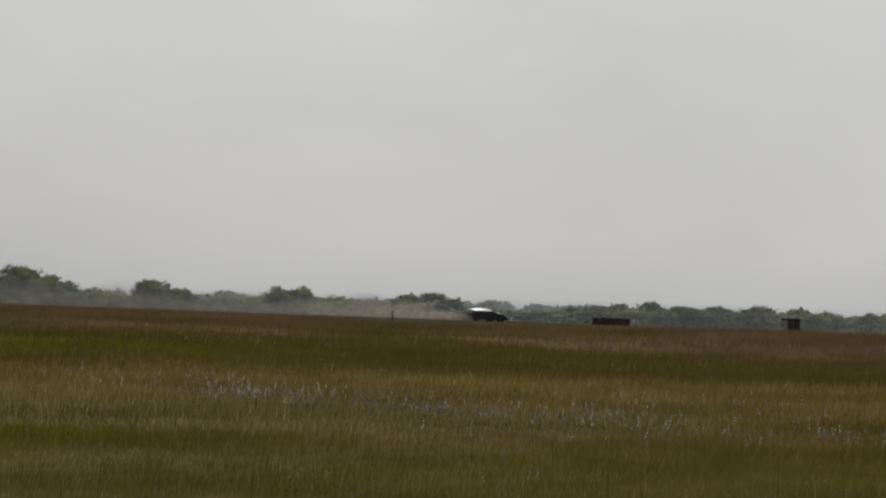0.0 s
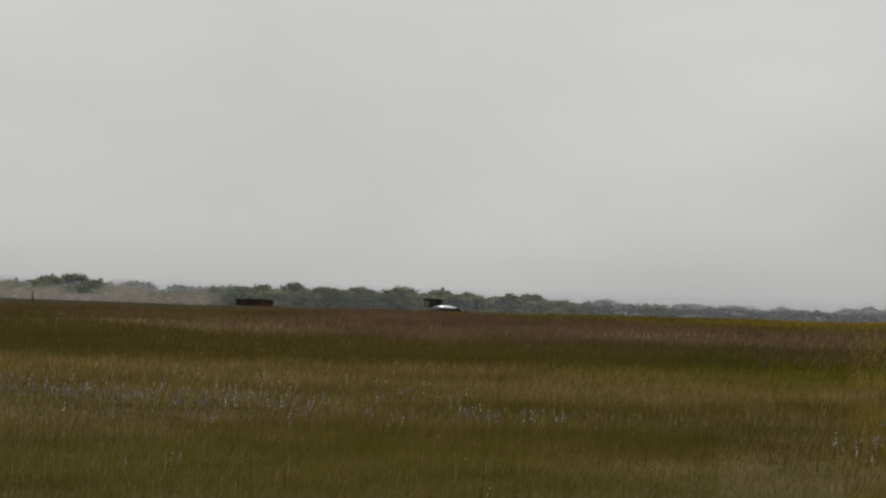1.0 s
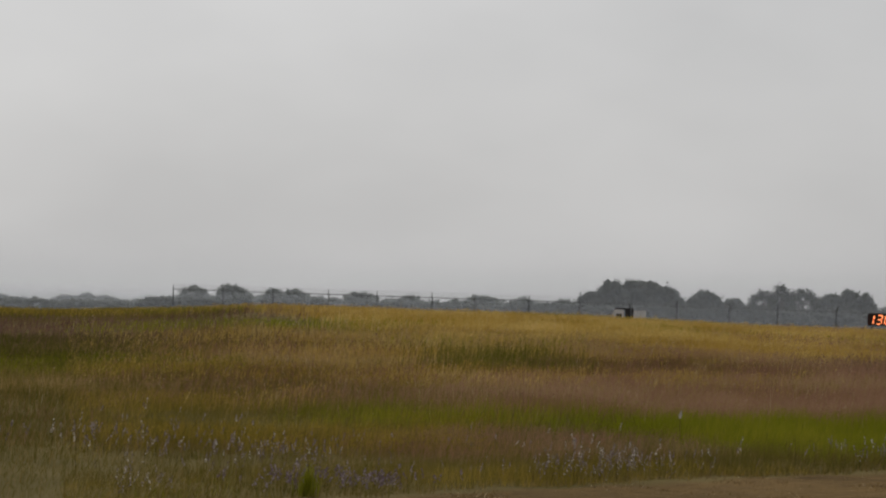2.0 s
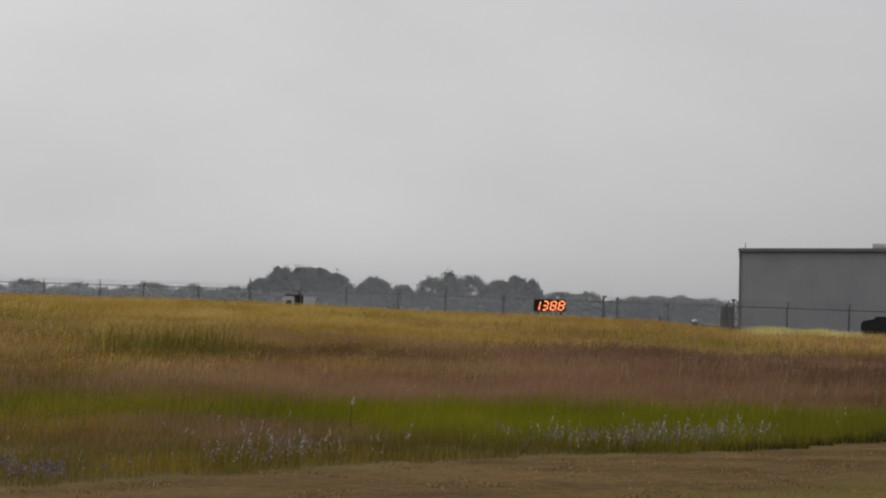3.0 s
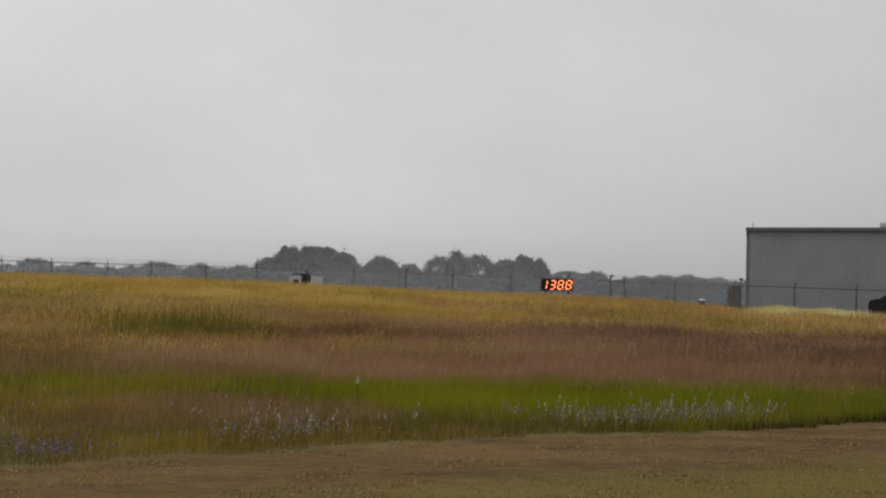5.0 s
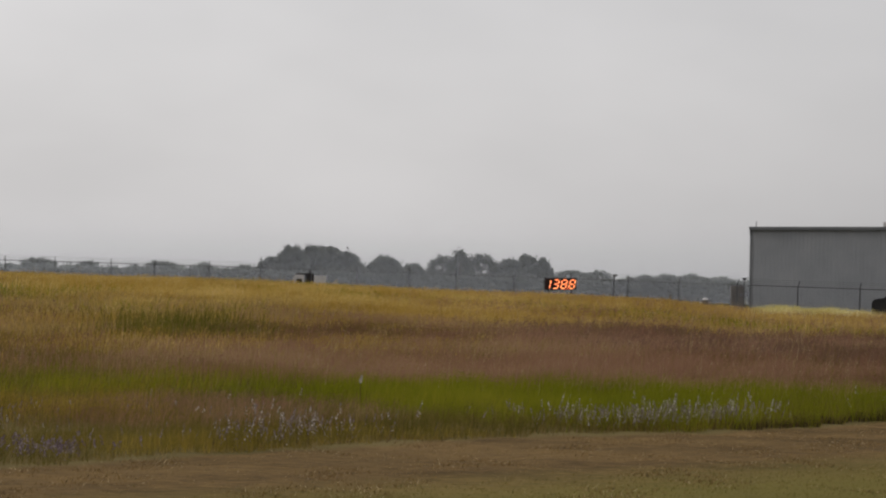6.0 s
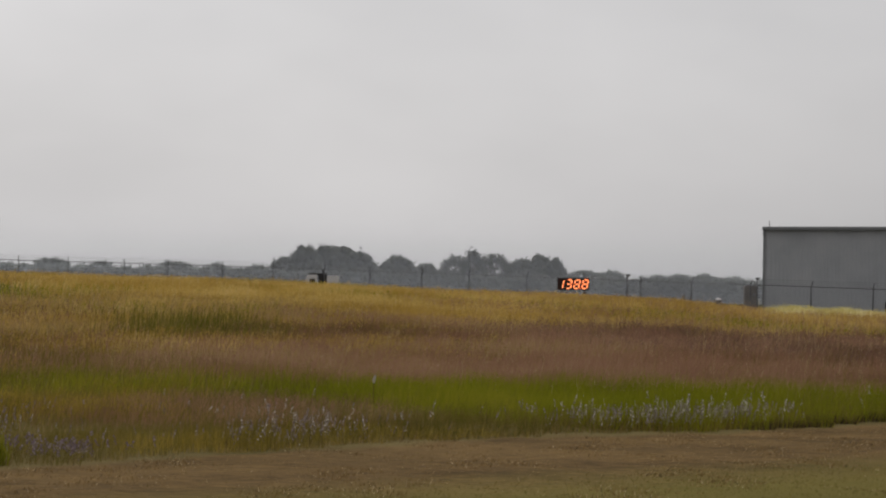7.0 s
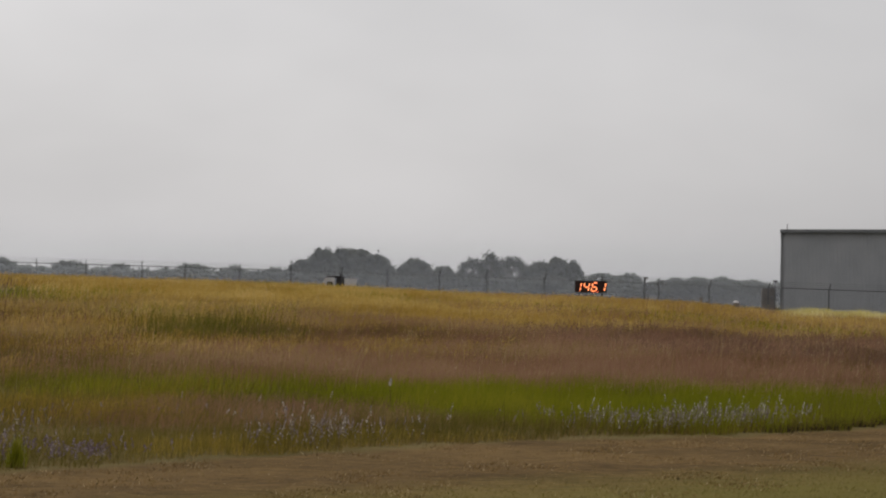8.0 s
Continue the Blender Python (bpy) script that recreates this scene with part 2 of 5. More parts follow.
    l.new(less.outputs[0], fresh.inputs["Value"])
    turf = n.new("ShaderNodeMixRGB")
    turf.inputs[2].default_value = (0.145, 0.128, 0.03, 1)
    l.new(fresh.outputs["Result"], turf.inputs[0])
    l.new(ramp.outputs["Color"], turf.inputs[1])
    mix = n.new("ShaderNodeMixRGB")
    l.new(k.outputs[0], mix.inputs[0])
    l.new(b.inputs["Base Color"].links[0].from_socket, mix.inputs[1])
    l.new(turf.outputs["Color"], mix.inputs[2])
    # ground coloured darker beyond the rise, so no bright strip shows under the trees
    far = n.new("ShaderNodeVectorMath")
    far.operation = "LENGTH"
    l.new(geo.outputs["Position"], far.inputs[0])
    fr = n.new("ShaderNodeMapRange")
    fr.inputs["From Min"].default_value, fr.inputs["From Max"].default_value = 95.0, 115.0
    l.new(far.outputs["Value"], fr.inputs["Value"])
    far_dark = n.new("ShaderNodeValToRGB")
    e = far_dark.color_ramp.elements
    e[0].position, e[0].color = 0.3, (0.036, 0.035, 0.017, 1)
    e[1].position, e[1].color = 0.7, (0.06, 0.055, 0.026, 1)
    l.new(wob.outputs["Fac"], far_dark.inputs["Fac"])
    both = n.new("ShaderNodeMixRGB")
    l.new(fr.outputs["Result"], both.inputs[0])
    l.new(mix.outputs[0], both.inputs[1])
    l.new(far_dark.outputs["Color"], both.inputs[2])
    l.new(both.outputs[0], b.inputs["Base Color"])
    return m


# ---- lie of the land: a mown strip, a grassy rise, and a flat airfield behind it ----
MOW_SLOPE, MOW_BASE, MOW_BULGE, MOW_WIDE = 1.1, 24.56, 0.75, 2.4
RISE_B = [-0.75, -0.66, -0.585, -0.5, -0.42, -0.35, -0.28, -0.23, -0.2, -0.176, -0.12, -0.064, 0, 0.0486, 0.0936, 0.127, 0.15, 0.18]
RISE_Z = [1.18, 1.11, 0.98, 1.07, 1.16, 1.18, 1.15, 1.24, 1.44, 1.40, 1.36, 1.32, 1.08, 1.02, 0.88, 0.60, 0.55, 0.51]
FAR_B = [-0.75, -0.56, -0.49, -0.406, -0.324, -0.25, -0.1, 0.2]
FAR_Z = [1.0, 0.86, 0.62, 0.04, -0.5, -0.8, -0.9, -1.0]


def ease(v):
    v = np.clip(v, 0, 1)
    return v * v * (3 - 2 * v)


def waves(x, y, scale, seed):
    """Cheap smooth noise, about -1 to 1."""
    rng = np.random.default_rng(seed)
    v = 0
    for k in range(5):
        a = rng.uniform(0, math.tau)
        s = scale * rng.uniform(0.5, 1.9)
        v = v + np.sin((x * math.cos(a) + y * math.sin(a)) * s + rng.uniform(0, 6))
    return v / 2.6


def land(x, y):
    """Height of the ground at plan places x, y (arrays or numbers)."""
    x, y = np.asarray(x, float), np.asarray(y, float)
    r, b = np.hypot(x, y), np.arctan2(x, y)
    rise, far = np.interp(b, RISE_B, RISE_Z), np.interp(b, FAR_B, FAR_Z)
    z = rise * ease((r - 30) / 60)
    z = z + (far - rise) * ease((r - 96) / 110)
    z = z + np.minimum(0, -0.8 - far) * ease((r - 290) / 90)
    z = z + 0.01 * waves(x, y, 4.5, 201) * (1 - ease((r - 34) / 8))
    return z + 0.03 * np.sin(x * 0.9 + 1.3 * np.sin(y * 0.31)) * np.sin(y * 0.53) * ease((r - 20) / 15) * (r < 230)


def spot(b, d, z=None):
    """A place by its bearing in radians and its distance; z None: on the ground."""
    x, y = d * math.sin(b), d * math.cos(b)
    return Vector((x, y, float(land(x, y)) if z is None else z))


# ---- mesh helpers ----
def box(bm, c, s, turn=0.0, bevel=0.0):
    made = bmesh.ops.create_cube(bm, size=1.0, matrix=Matrix.Translation(c) @ Matrix.Rotation(turn, 4, "Z") @ Matrix.Diagonal((*s, 1)))
    if bevel:
        edges = {e for v in made["verts"] for e in v.link_edges}
        bmesh.ops.bevel(bm, geom=list(edges), offset=bevel, segments=2, affect="EDGES")
    return bm


def rod(bm, p, q, r0, r1=None, n=8):
    p, q = Vector(p), Vector(q)
    d = q - p
    m = Matrix.Translation((p + q) / 2) @ d.to_track_quat("Z", "Y").to_matrix().to_4x4()
    bmesh.ops.create_cone(bm, cap_ends=True, segments=n, radius1=r0, radius2=r0 if r1 is None else r1, depth=d.length, matrix=m)
    return bm


def prism(bm, outline, y0, y1):
    """A solid from an outline in x, z, between y0 and y1."""
    a = [bm.verts.new((x, y0, z)) for x, z in outline]
    b = [bm.verts.new((x, y1, z)) for x, z in outline]
    k = len(outline)
    bm.faces.new(a)
    bm.faces.new(b[::-1])
    for i in range(k):
        bm.faces.new((a[i], b[i], b[(i + 1) % k], a[(i + 1) % k]))
    return bm


def finish(name, bm, mat, smooth=False):
    bmesh.ops.recalc_face_normals(bm, faces=bm.faces)
    me = bpy.data.meshes.new(name)
    bm.to_mesh(me)
    bm.free()
    me.materials.append(mat)
    if smooth:
        for p in me.polygons:
            p.use_smooth = True
    return me


def part(name, bm, mat, parent, label="", smooth=False):
    ob = new(name, finish(name, bm, mat, smooth))
    ob.parent = parent
    return tagged(ob, label)


def thing(name, m, label, category, group="", kind=""):
    ob = new(name)
    ob.empty_display_size = 0.2
    ob.matrix_basis = m
    return tagged(ob, label, category, group, kind)


def sheet(name, verts, faces, mat, smooth=False):
    me = bpy.data.meshes.new(name)
    verts, faces = np.asarray(verts, np.float32), np.asarray(faces, np.int32)
    k = faces.shape[1]
    me.vertices.add(len(verts))
    me.vertices.foreach_set("co", verts.ravel())
    me.loops.add(faces.size)
    me.loops.foreach_set("vertex_index", faces.ravel())
    me.polygons.add(len(faces))
    me.polygons.foreach_set("loop_start", np.arange(0, faces.size, k, dtype=np.int32))
    me.update(calc_edges=True)
    me.materials.append(mat)
    if smooth:
        me.polygons.foreach_set("use_smooth", np.ones(len(faces), bool))
    return me


# ---- ground ----
def build_ground():
    b = np.radians(np.concatenate([np.arange(-180, -60, 6), np.arange(-60, 40, 0.6), np.arange(40, 180, 6)]))
    r = np.concatenate([[0.0, 6, 12], np.arange(16, 34, 0.25), np.arange(34, 100, 1.0), np.arange(100, 240, 5), [260, 300, 400, 600, 900, 1500, 2500, 4200]])
    bb, rr = np.meshgrid(b, r)
    x, y = rr * np.sin(bb), rr * np.cos(bb)
    v = np.stack([x, y, land(x, y)], -1).reshape(-1, 3)
    nb, nr = len(b), len(r)
    i, j = np.meshgrid(np.arange(nr - 1), np.arange(nb), indexing="ij")
    k = (j + 1) % nb
    f = np.stack([i * nb + j, i * nb + k, (i + 1) * nb + k, (i + 1) * nb + j], -1).reshape(-1, 4)[:, ::-1]
    tagged(new("ground", sheet("ground", v, f, ground_material(), True)), "grassy field with a mown straw-coloured strip, rising to a crest", "ground", kind="structure")


build_ground()


# ---- trees ----
def leaves(lobes, count, size, rng, heart=0.7):
    """Small leaf clumps gathered in sprays over ellipsoid lobes; heart: how much of a lobe is closed foliage."""
    lobes = np.asarray(lobes, float)
    vol = lobes[:, 3] * lobes[:, 5]
    sprays = max(len(lobes) * 6, count // 14)
    pick = rng.choice(len(lobes), sprays, p=vol / vol.sum())
    d = rng.normal(size=(sprays, 3))
    d /= np.linalg.norm(d, axis=1)[:, None]
    at = lobes[pick, :3] + d * lobes[pick, 3:6] * (0.55 + 0.55 * rng.uniform(0, 1, sprays) ** 0.7)[:, None]
    which = rng.integers(0, sprays, count)
    c = at[which] + rng.normal(size=(count, 3)) * lobes[pick[which], 3:6] * np.array([0.2, 0.2, 0.24])
    n = rng.normal(size=(count, 3))
    a = np.cross(n, rng.normal(size=(count, 3)))
    a /= np.linalg.norm(a, axis=1)[:, None]
    b = np.cross(n, a)
    b /= np.linalg.norm(b, axis=1)[:, None]
    s = size * rng.uniform(0.5, 1.4, count)[:, None]
    v = np.stack([c - a * s * 0.5, c + b * s * 0.4, c + a * s * 0.5, c - b * s * 0.4], 1).reshape(-1, 3)
    f = np.arange(count * 4).reshape(-1, 4)
    if not heart:
        return v, f
    # hearts: coarse knobbly balls of quads
    th, ph = np.meshgrid(np.linspace(0, math.tau, 7)[:-1], np.linspace(0.2, math.pi - 0.2, 5))
    ball = np.stack([np.cos(th) * np.sin(ph), np.sin(th) * np.sin(ph), np.cos(ph)], -1).reshape(-1, 3)
    q = np.array([[i * 6 + j, i * 6 + (j + 1) % 6, (i + 1) * 6 + (j + 1) % 6, (i + 1) * 6 + j] for i in range(4) for j in range(6)])
    k = len(lobes)
    hv = lobes[:, None, :3] + ball[None] * lobes[:, None, 3:6] * rng.uniform(0.75 * heart, 1.1 * heart, (k, len(ball), 1))
    hf = q[None] + (np.arange(k) * len(ball))[:, None, None] + len(v)
    return np.concatenate([v, hv.reshape(-1, 3)]), np.concatenate([f, hf.reshape(-1, 4)])


def tree(name, b, d, top, wide, mat, label, seed, group, oak=False, airy=False):
    rng = np.random.default_rng(seed)
    base = spot(b, d)
    h = top - base.z
    t = thing(name, Matrix.Translation(base), label, "tree" if oak else "bush", group)
    bm = bmesh.new()
    lean = rng.uniform(-0.05, 0.05, 2) * h
    fork = Vector((lean[0], lean[1], h * (0.35 if oak else 0.2)))
    tr = 0.035 * h + 0.05
    rod(bm, (0, 0, -0.3), fork * 0.5, tr * 1.25, tr * 0.95, 9)
    rod(bm, fork * 0.49, fork, tr * 0.95, tr * 0.8, 9)
    part("trunk", bm, M_BARK, t)
    lobes = []
    wide *= 1.25
    k = 30
    for i in range(k):
        u = -1 + 2 * i / (k - 1) + rng.uniform(-0.1, 0.1)
        rx, rz = wide * rng.uniform(0.08, 0.15), h * rng.uniform(0.08, 0.15)
        ztop = h * (1 - 0.42 * abs(u) ** 2.2) * rng.uniform(0.92, 1.0)
        z = ztop - rz if i % 3 else max(rz, ztop * rng.uniform(0.5 if oak else 0.3, 0.85) - rz)
        lobes.append((u * wide * 0.37, rng.uniform(-0.2, 0.2) * wide, z, rx, rx, rz))
    if airy:  # open crown: clusters held high on bare limbs, a small cap on top
        lobes = [l for l in lobes if l[2] > 0.4 * h]
        lobes = [(x * 1.15, y, z, a * 1.25, a, c) for x, y, z, a, _, c in lobes]
        lobes.append((0.02 * wide, 0, h * 0.93, wide * 0.17, wide * 0.17, h * 0.09))
    for i in range(5 if airy else 13):
        u = rng.uniform(-0.85, 0.85)
        lobes.append((u * wide * 0.38, rng.uniform(-0.15, 0.15) * wide, h * rng.uniform(0.52 if airy else 0.3 if oak else 0.12, 0.72), wide * 0.15, wide * 0.15, h * 0.17))
    for i in range(5):
        x, y, z = lobes[(i * 4 + 2) % len(lobes)][:3]
        bm = bmesh.new()
        mid = fork + (Vector((x, y, z)) - fork) * 0.5 + Vector((0, 0, 0.04 * h))
        rod(bm, fork * 0.97, mid, tr * 0.55, tr * 0.35, 6)
        rod(bm, mid, (x, y, z), tr * 0.35, tr * 0.12, 6)
        part("limb", bm, M_BARK, t)
    tips = max(l[2] + l[5] for l in lobes)
    lobes = [(x, y, z + (h - tips) * (z / tips), a, bb, c) for x, y, z, a, bb, c in lobes]
    size = max(0.3, wide * 0.026)
    count = int(min(4200, 6 * wide * h / size ** 2 + 600))
    v, f = leaves(lobes, count, size, rng, 0.4 if airy else 0.9 if oak else 0.7)
    ob = new("crown", sheet("crown", v, f, mat))
    ob.parent = t
    return t


SCRUB = [  # bearing, distance, top, width
    (-0.7400, 428, 7.18, 10.5),
    (-0.7279, 438, 6.03, 6.6),
    (-0.7218, 458, 5.20, 6.5),
    (-0.7103, 478, 3.75, 7.5),
    (-0.6871, 448, 5.83, 8.6),
    (-0.6760, 458, 4.48, 5.2),
    (-0.6380, 448, 5.23, 6.0),
    (-0.6290, 458, 5.51, 6.2),
    (-0.6145, 478, 3.97, 8.6),
    (-0.6021, 488, 3.47, 6.6),
    (-0.5875, 458, 4.69, 6.2),
    (-0.5774, 448, 4.93, 8.1),
    (-0.5684, 458, 4.28, 5.2),
    (-0.5201, 468, 3.49, 7.4),
    (-0.5111, 468, 3.92, 7.4),
    (-0.5033, 458, 4.18, 5.2),
    (-0.4899, 468, 4.86, 5.8),
    (-0.4776, 458, 4.18, 7.2),
    (-0.4642, 468, 4.34, 8.4),
    (-0.4476, 458, 4.59, 8.2),
    (-0.4310, 468, 4.44, 6.3),
    (-0.4211, 478, 3.97, 7.5),
    (-0.4030, 440, 3.68, 5.9),
    (-0.3951, 450, 3.83, 6.1),
    (-0.3827, 460, 2.84, 6.2),
    (-0.3445, 480, 2.46, 4.9),
]
OAKS = [
    (-0.0611, 540, 6.70, 7.3),
    (-0.0548, 520, 8.97, 7.0),
    (-0.0482, 526, 8.90, 7.0),
    (-0.0436, 530, 9.11, 11.3),
    (-0.0394, 524, 8.95, 7.0),
    (-0.0335, 520, 7.92, 7.6),
    (-0.0178, 520, 7.10, 8.2),
    (-0.0065, 540, 5.73, 6.1),
    (0.0049, 520, 7.45, 5.6),
    (0.0121, 515, 8.78, 4.6),
    (0.0202, 525, 7.98, 7.1),
    (0.0317, 520, 6.86, 6.4),
    (0.0384, 530, 8.04, 7.2),
    (0.0445, 520, 7.21, 5.3),
]
DISTANT = [
    (-0.2206, 700, 7.43, 9.4),
    (-0.2053, 700, 7.74, 11.0),
    (-0.1893, 720, 7.11, 7.3),
    (-0.1806, 700, 6.95, 9.4),
    (-0.1548, 700, 6.64, 11.0),
    (-0.1350, 720, 5.97, 9.7),
    (-0.1062, 700, 6.32, 11.0),
    (-0.0895, 720, 5.97, 7.3),
    (-0.0739, 700, 5.69, 7.9),
    (0.0564, 650, 5.69, 10.2),
    (0.0665, 660, 5.76, 7.4),
    (0.0855, 680, 4.96, 9.2),
    (0.0944, 660, 5.16, 8.9),
    (0.1044, 650, 5.40, 8.8),
    (0.1155, 660, 4.57, 10.4),
    (0.1299, 670, 4.31, 9.0),
    (-0.6581, 720, 5.81, 11.3),
    (-0.5538, 760, 5.36, 13.7),
    (-0.5335, 760, 5.02, 10.3),
    (-0.3659, 760, 4.51, 8.5),
    (-0.3333, 780, 3.88, 14.0),
    (-0.3154, 780, 3.71, 15.8),
    (-0.2965, 760, 3.99, 5.1),
    (-0.2699, 760, 3.82, 10.3),
    (-0.2626, 760, 4.68, 6.8),
    (-0.2555, 770, 4.02, 8.7),
    (-0.2401, 780, 2.65, 12.3),
    (-0.2281, 760, 4.16, 8.5),
]
for i, (b, d, top, wide) in enumerate(SCRUB):
    tree("scrub_bush", b, d, top, wide, M_LEAF_NEAR, "rounded green scrub tree in a hedge across the airfield", 100 + i, "scrub trees behind the track")
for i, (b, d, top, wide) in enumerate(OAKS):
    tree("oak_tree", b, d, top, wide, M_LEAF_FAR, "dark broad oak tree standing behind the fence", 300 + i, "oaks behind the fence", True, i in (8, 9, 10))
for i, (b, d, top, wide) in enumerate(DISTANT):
    tree("distant_tree", b, d, top, wide, M_LEAF_HAZED, "hazy grey-green tree far off on the skyline", 500 + i, "trees on the skyline")


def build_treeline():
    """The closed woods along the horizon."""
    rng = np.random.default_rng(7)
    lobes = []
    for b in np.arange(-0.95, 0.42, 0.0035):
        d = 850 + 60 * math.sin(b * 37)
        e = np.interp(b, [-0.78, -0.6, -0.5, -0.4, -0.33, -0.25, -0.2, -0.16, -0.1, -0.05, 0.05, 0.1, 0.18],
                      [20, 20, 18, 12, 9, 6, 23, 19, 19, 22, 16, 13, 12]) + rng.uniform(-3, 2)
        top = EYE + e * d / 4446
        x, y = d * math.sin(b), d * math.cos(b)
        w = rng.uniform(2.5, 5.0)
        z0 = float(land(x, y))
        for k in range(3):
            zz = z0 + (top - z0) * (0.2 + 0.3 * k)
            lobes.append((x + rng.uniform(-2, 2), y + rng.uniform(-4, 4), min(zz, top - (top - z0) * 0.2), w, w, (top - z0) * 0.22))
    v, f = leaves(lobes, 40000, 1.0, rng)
    tagged(new("far_woods", sheet("far_woods", v, f, M_LEAF_HAZED)), "hazy grey-green belt of woods along the horizon", "woods", kind="stuff")


build_treeline()


def build_hedge(name, mat, label, b0, b1, d, table, seed, size):
    """A closed belt of thicket with an uneven top, from the ground up."""
    rng = np.random.default_rng(seed)
    lobes = []
    for b in np.arange(b0, b1, 0.0024):
        dd = d + 12 * math.sin(b * 53) + rng.uniform(-4, 4)
        x, y = dd * math.sin(b), dd * math.cos(b)
        z0 = float(land(x, y))
        top = EYE + (np.interp(b, *table) + rng.uniform(-3.5, 2.5)) * dd / 4446
        w = rng.uniform(1.0, 2.2)
        for k in range(4):
            rz = (top - z0) * rng.uniform(0.14, 0.26)
            lobes.append((x + rng.uniform(-1.5, 1.5), y + rng.uniform(-2, 2), z0 + (top - z0 - rz) * (1 if k == 3 else rng.uniform(0.1, 0.95)), w, w, rz))
    v, f = leaves(lobes, int(len(lobes) * 34), size, rng)
    tagged(new(name, sheet(name, v, f, mat)), label, "hedge", kind="stuff")


build_hedge("scrub_thicket", M_LEAF_NEAR, "green tangled scrub thicket behind the track", -0.95, -0.385, 460,
            ([-0.76, -0.6, -0.565, -0.55, -0.52, -0.505, -0.42, -0.39], [16, 14, 14, 9, 9, 16, 19, 12]), 81, 0.5)
build_hedge("low_thicket", M_LEAF_HAZED, "low grey-green thicket beyond the airfield", -0.385, -0.2, 600, ([-0.39, -0.3, -0.2], [9, 6, 6]), 82, 0.6)
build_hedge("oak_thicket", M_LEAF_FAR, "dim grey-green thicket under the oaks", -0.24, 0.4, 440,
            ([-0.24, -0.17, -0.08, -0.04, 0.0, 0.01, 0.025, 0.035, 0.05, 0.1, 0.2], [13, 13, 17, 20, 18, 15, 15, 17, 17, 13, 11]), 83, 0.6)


# ---- pale see-through shells added before the woods, as haze over them ----
def build_haze(away, top, west, east_side):
    """A long low veil at one distance, thin at its top and ends."""
    m = bpy.data.materials.new("haze_veil")
    m.use_nodes = True
    n, l = m.node_tree.nodes, m.node_tree.links
    n.remove(n["Principled BSDF"])
    out = n["Material Output"]
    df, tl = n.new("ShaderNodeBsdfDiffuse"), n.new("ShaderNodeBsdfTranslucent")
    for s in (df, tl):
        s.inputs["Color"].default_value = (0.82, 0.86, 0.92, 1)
    body = n.new("ShaderNodeMixShader")
    l.new(df.outputs[0], body.inputs[1])
    l.new(tl.outputs[0], body.inputs[2])
    geo = n.new("ShaderNodeNewGeometry")
    sep = n.new("ShaderNodeSeparateXYZ")
    l.new(geo.outputs["Position"], sep.inputs[0])
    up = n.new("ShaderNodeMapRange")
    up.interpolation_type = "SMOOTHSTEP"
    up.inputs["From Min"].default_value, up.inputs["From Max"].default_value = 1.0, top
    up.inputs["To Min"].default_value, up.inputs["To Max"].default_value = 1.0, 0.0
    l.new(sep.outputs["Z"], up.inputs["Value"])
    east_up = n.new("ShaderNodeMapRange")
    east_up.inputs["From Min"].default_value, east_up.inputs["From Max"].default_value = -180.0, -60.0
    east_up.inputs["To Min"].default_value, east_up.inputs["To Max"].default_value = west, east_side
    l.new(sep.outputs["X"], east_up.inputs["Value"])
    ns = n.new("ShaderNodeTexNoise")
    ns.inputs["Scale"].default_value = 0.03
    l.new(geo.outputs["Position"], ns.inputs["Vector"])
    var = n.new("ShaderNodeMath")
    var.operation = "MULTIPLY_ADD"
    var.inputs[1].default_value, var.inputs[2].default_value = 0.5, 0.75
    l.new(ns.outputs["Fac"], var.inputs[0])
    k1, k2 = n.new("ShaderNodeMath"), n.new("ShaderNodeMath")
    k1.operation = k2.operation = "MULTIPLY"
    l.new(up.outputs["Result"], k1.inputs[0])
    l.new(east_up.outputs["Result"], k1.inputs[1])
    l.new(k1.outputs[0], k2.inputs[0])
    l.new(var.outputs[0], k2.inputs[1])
    clear = n.new("ShaderNodeBsdfTransparent")
    mix = n.new("ShaderNodeMixShader")
    l.new(k2.outputs[0], mix.inputs[0])
    l.new(clear.outputs[0], mix.inputs[1])
    l.new(body.outputs[0], mix.inputs[2])
    l.new(mix.outputs[0], out.inputs["Surface"])
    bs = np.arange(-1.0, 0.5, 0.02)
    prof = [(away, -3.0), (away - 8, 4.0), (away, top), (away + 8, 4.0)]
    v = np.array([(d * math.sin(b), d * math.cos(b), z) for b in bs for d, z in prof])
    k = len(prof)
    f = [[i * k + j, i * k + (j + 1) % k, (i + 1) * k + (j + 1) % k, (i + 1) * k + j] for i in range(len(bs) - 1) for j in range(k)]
    ob = tagged(new("haze_veil", sheet("haze_veil", v, f, m, True)), "thin pale see-through shell added for haze before the woods", "haze", kind="stuff")
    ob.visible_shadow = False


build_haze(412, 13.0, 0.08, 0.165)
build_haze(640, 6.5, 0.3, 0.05)


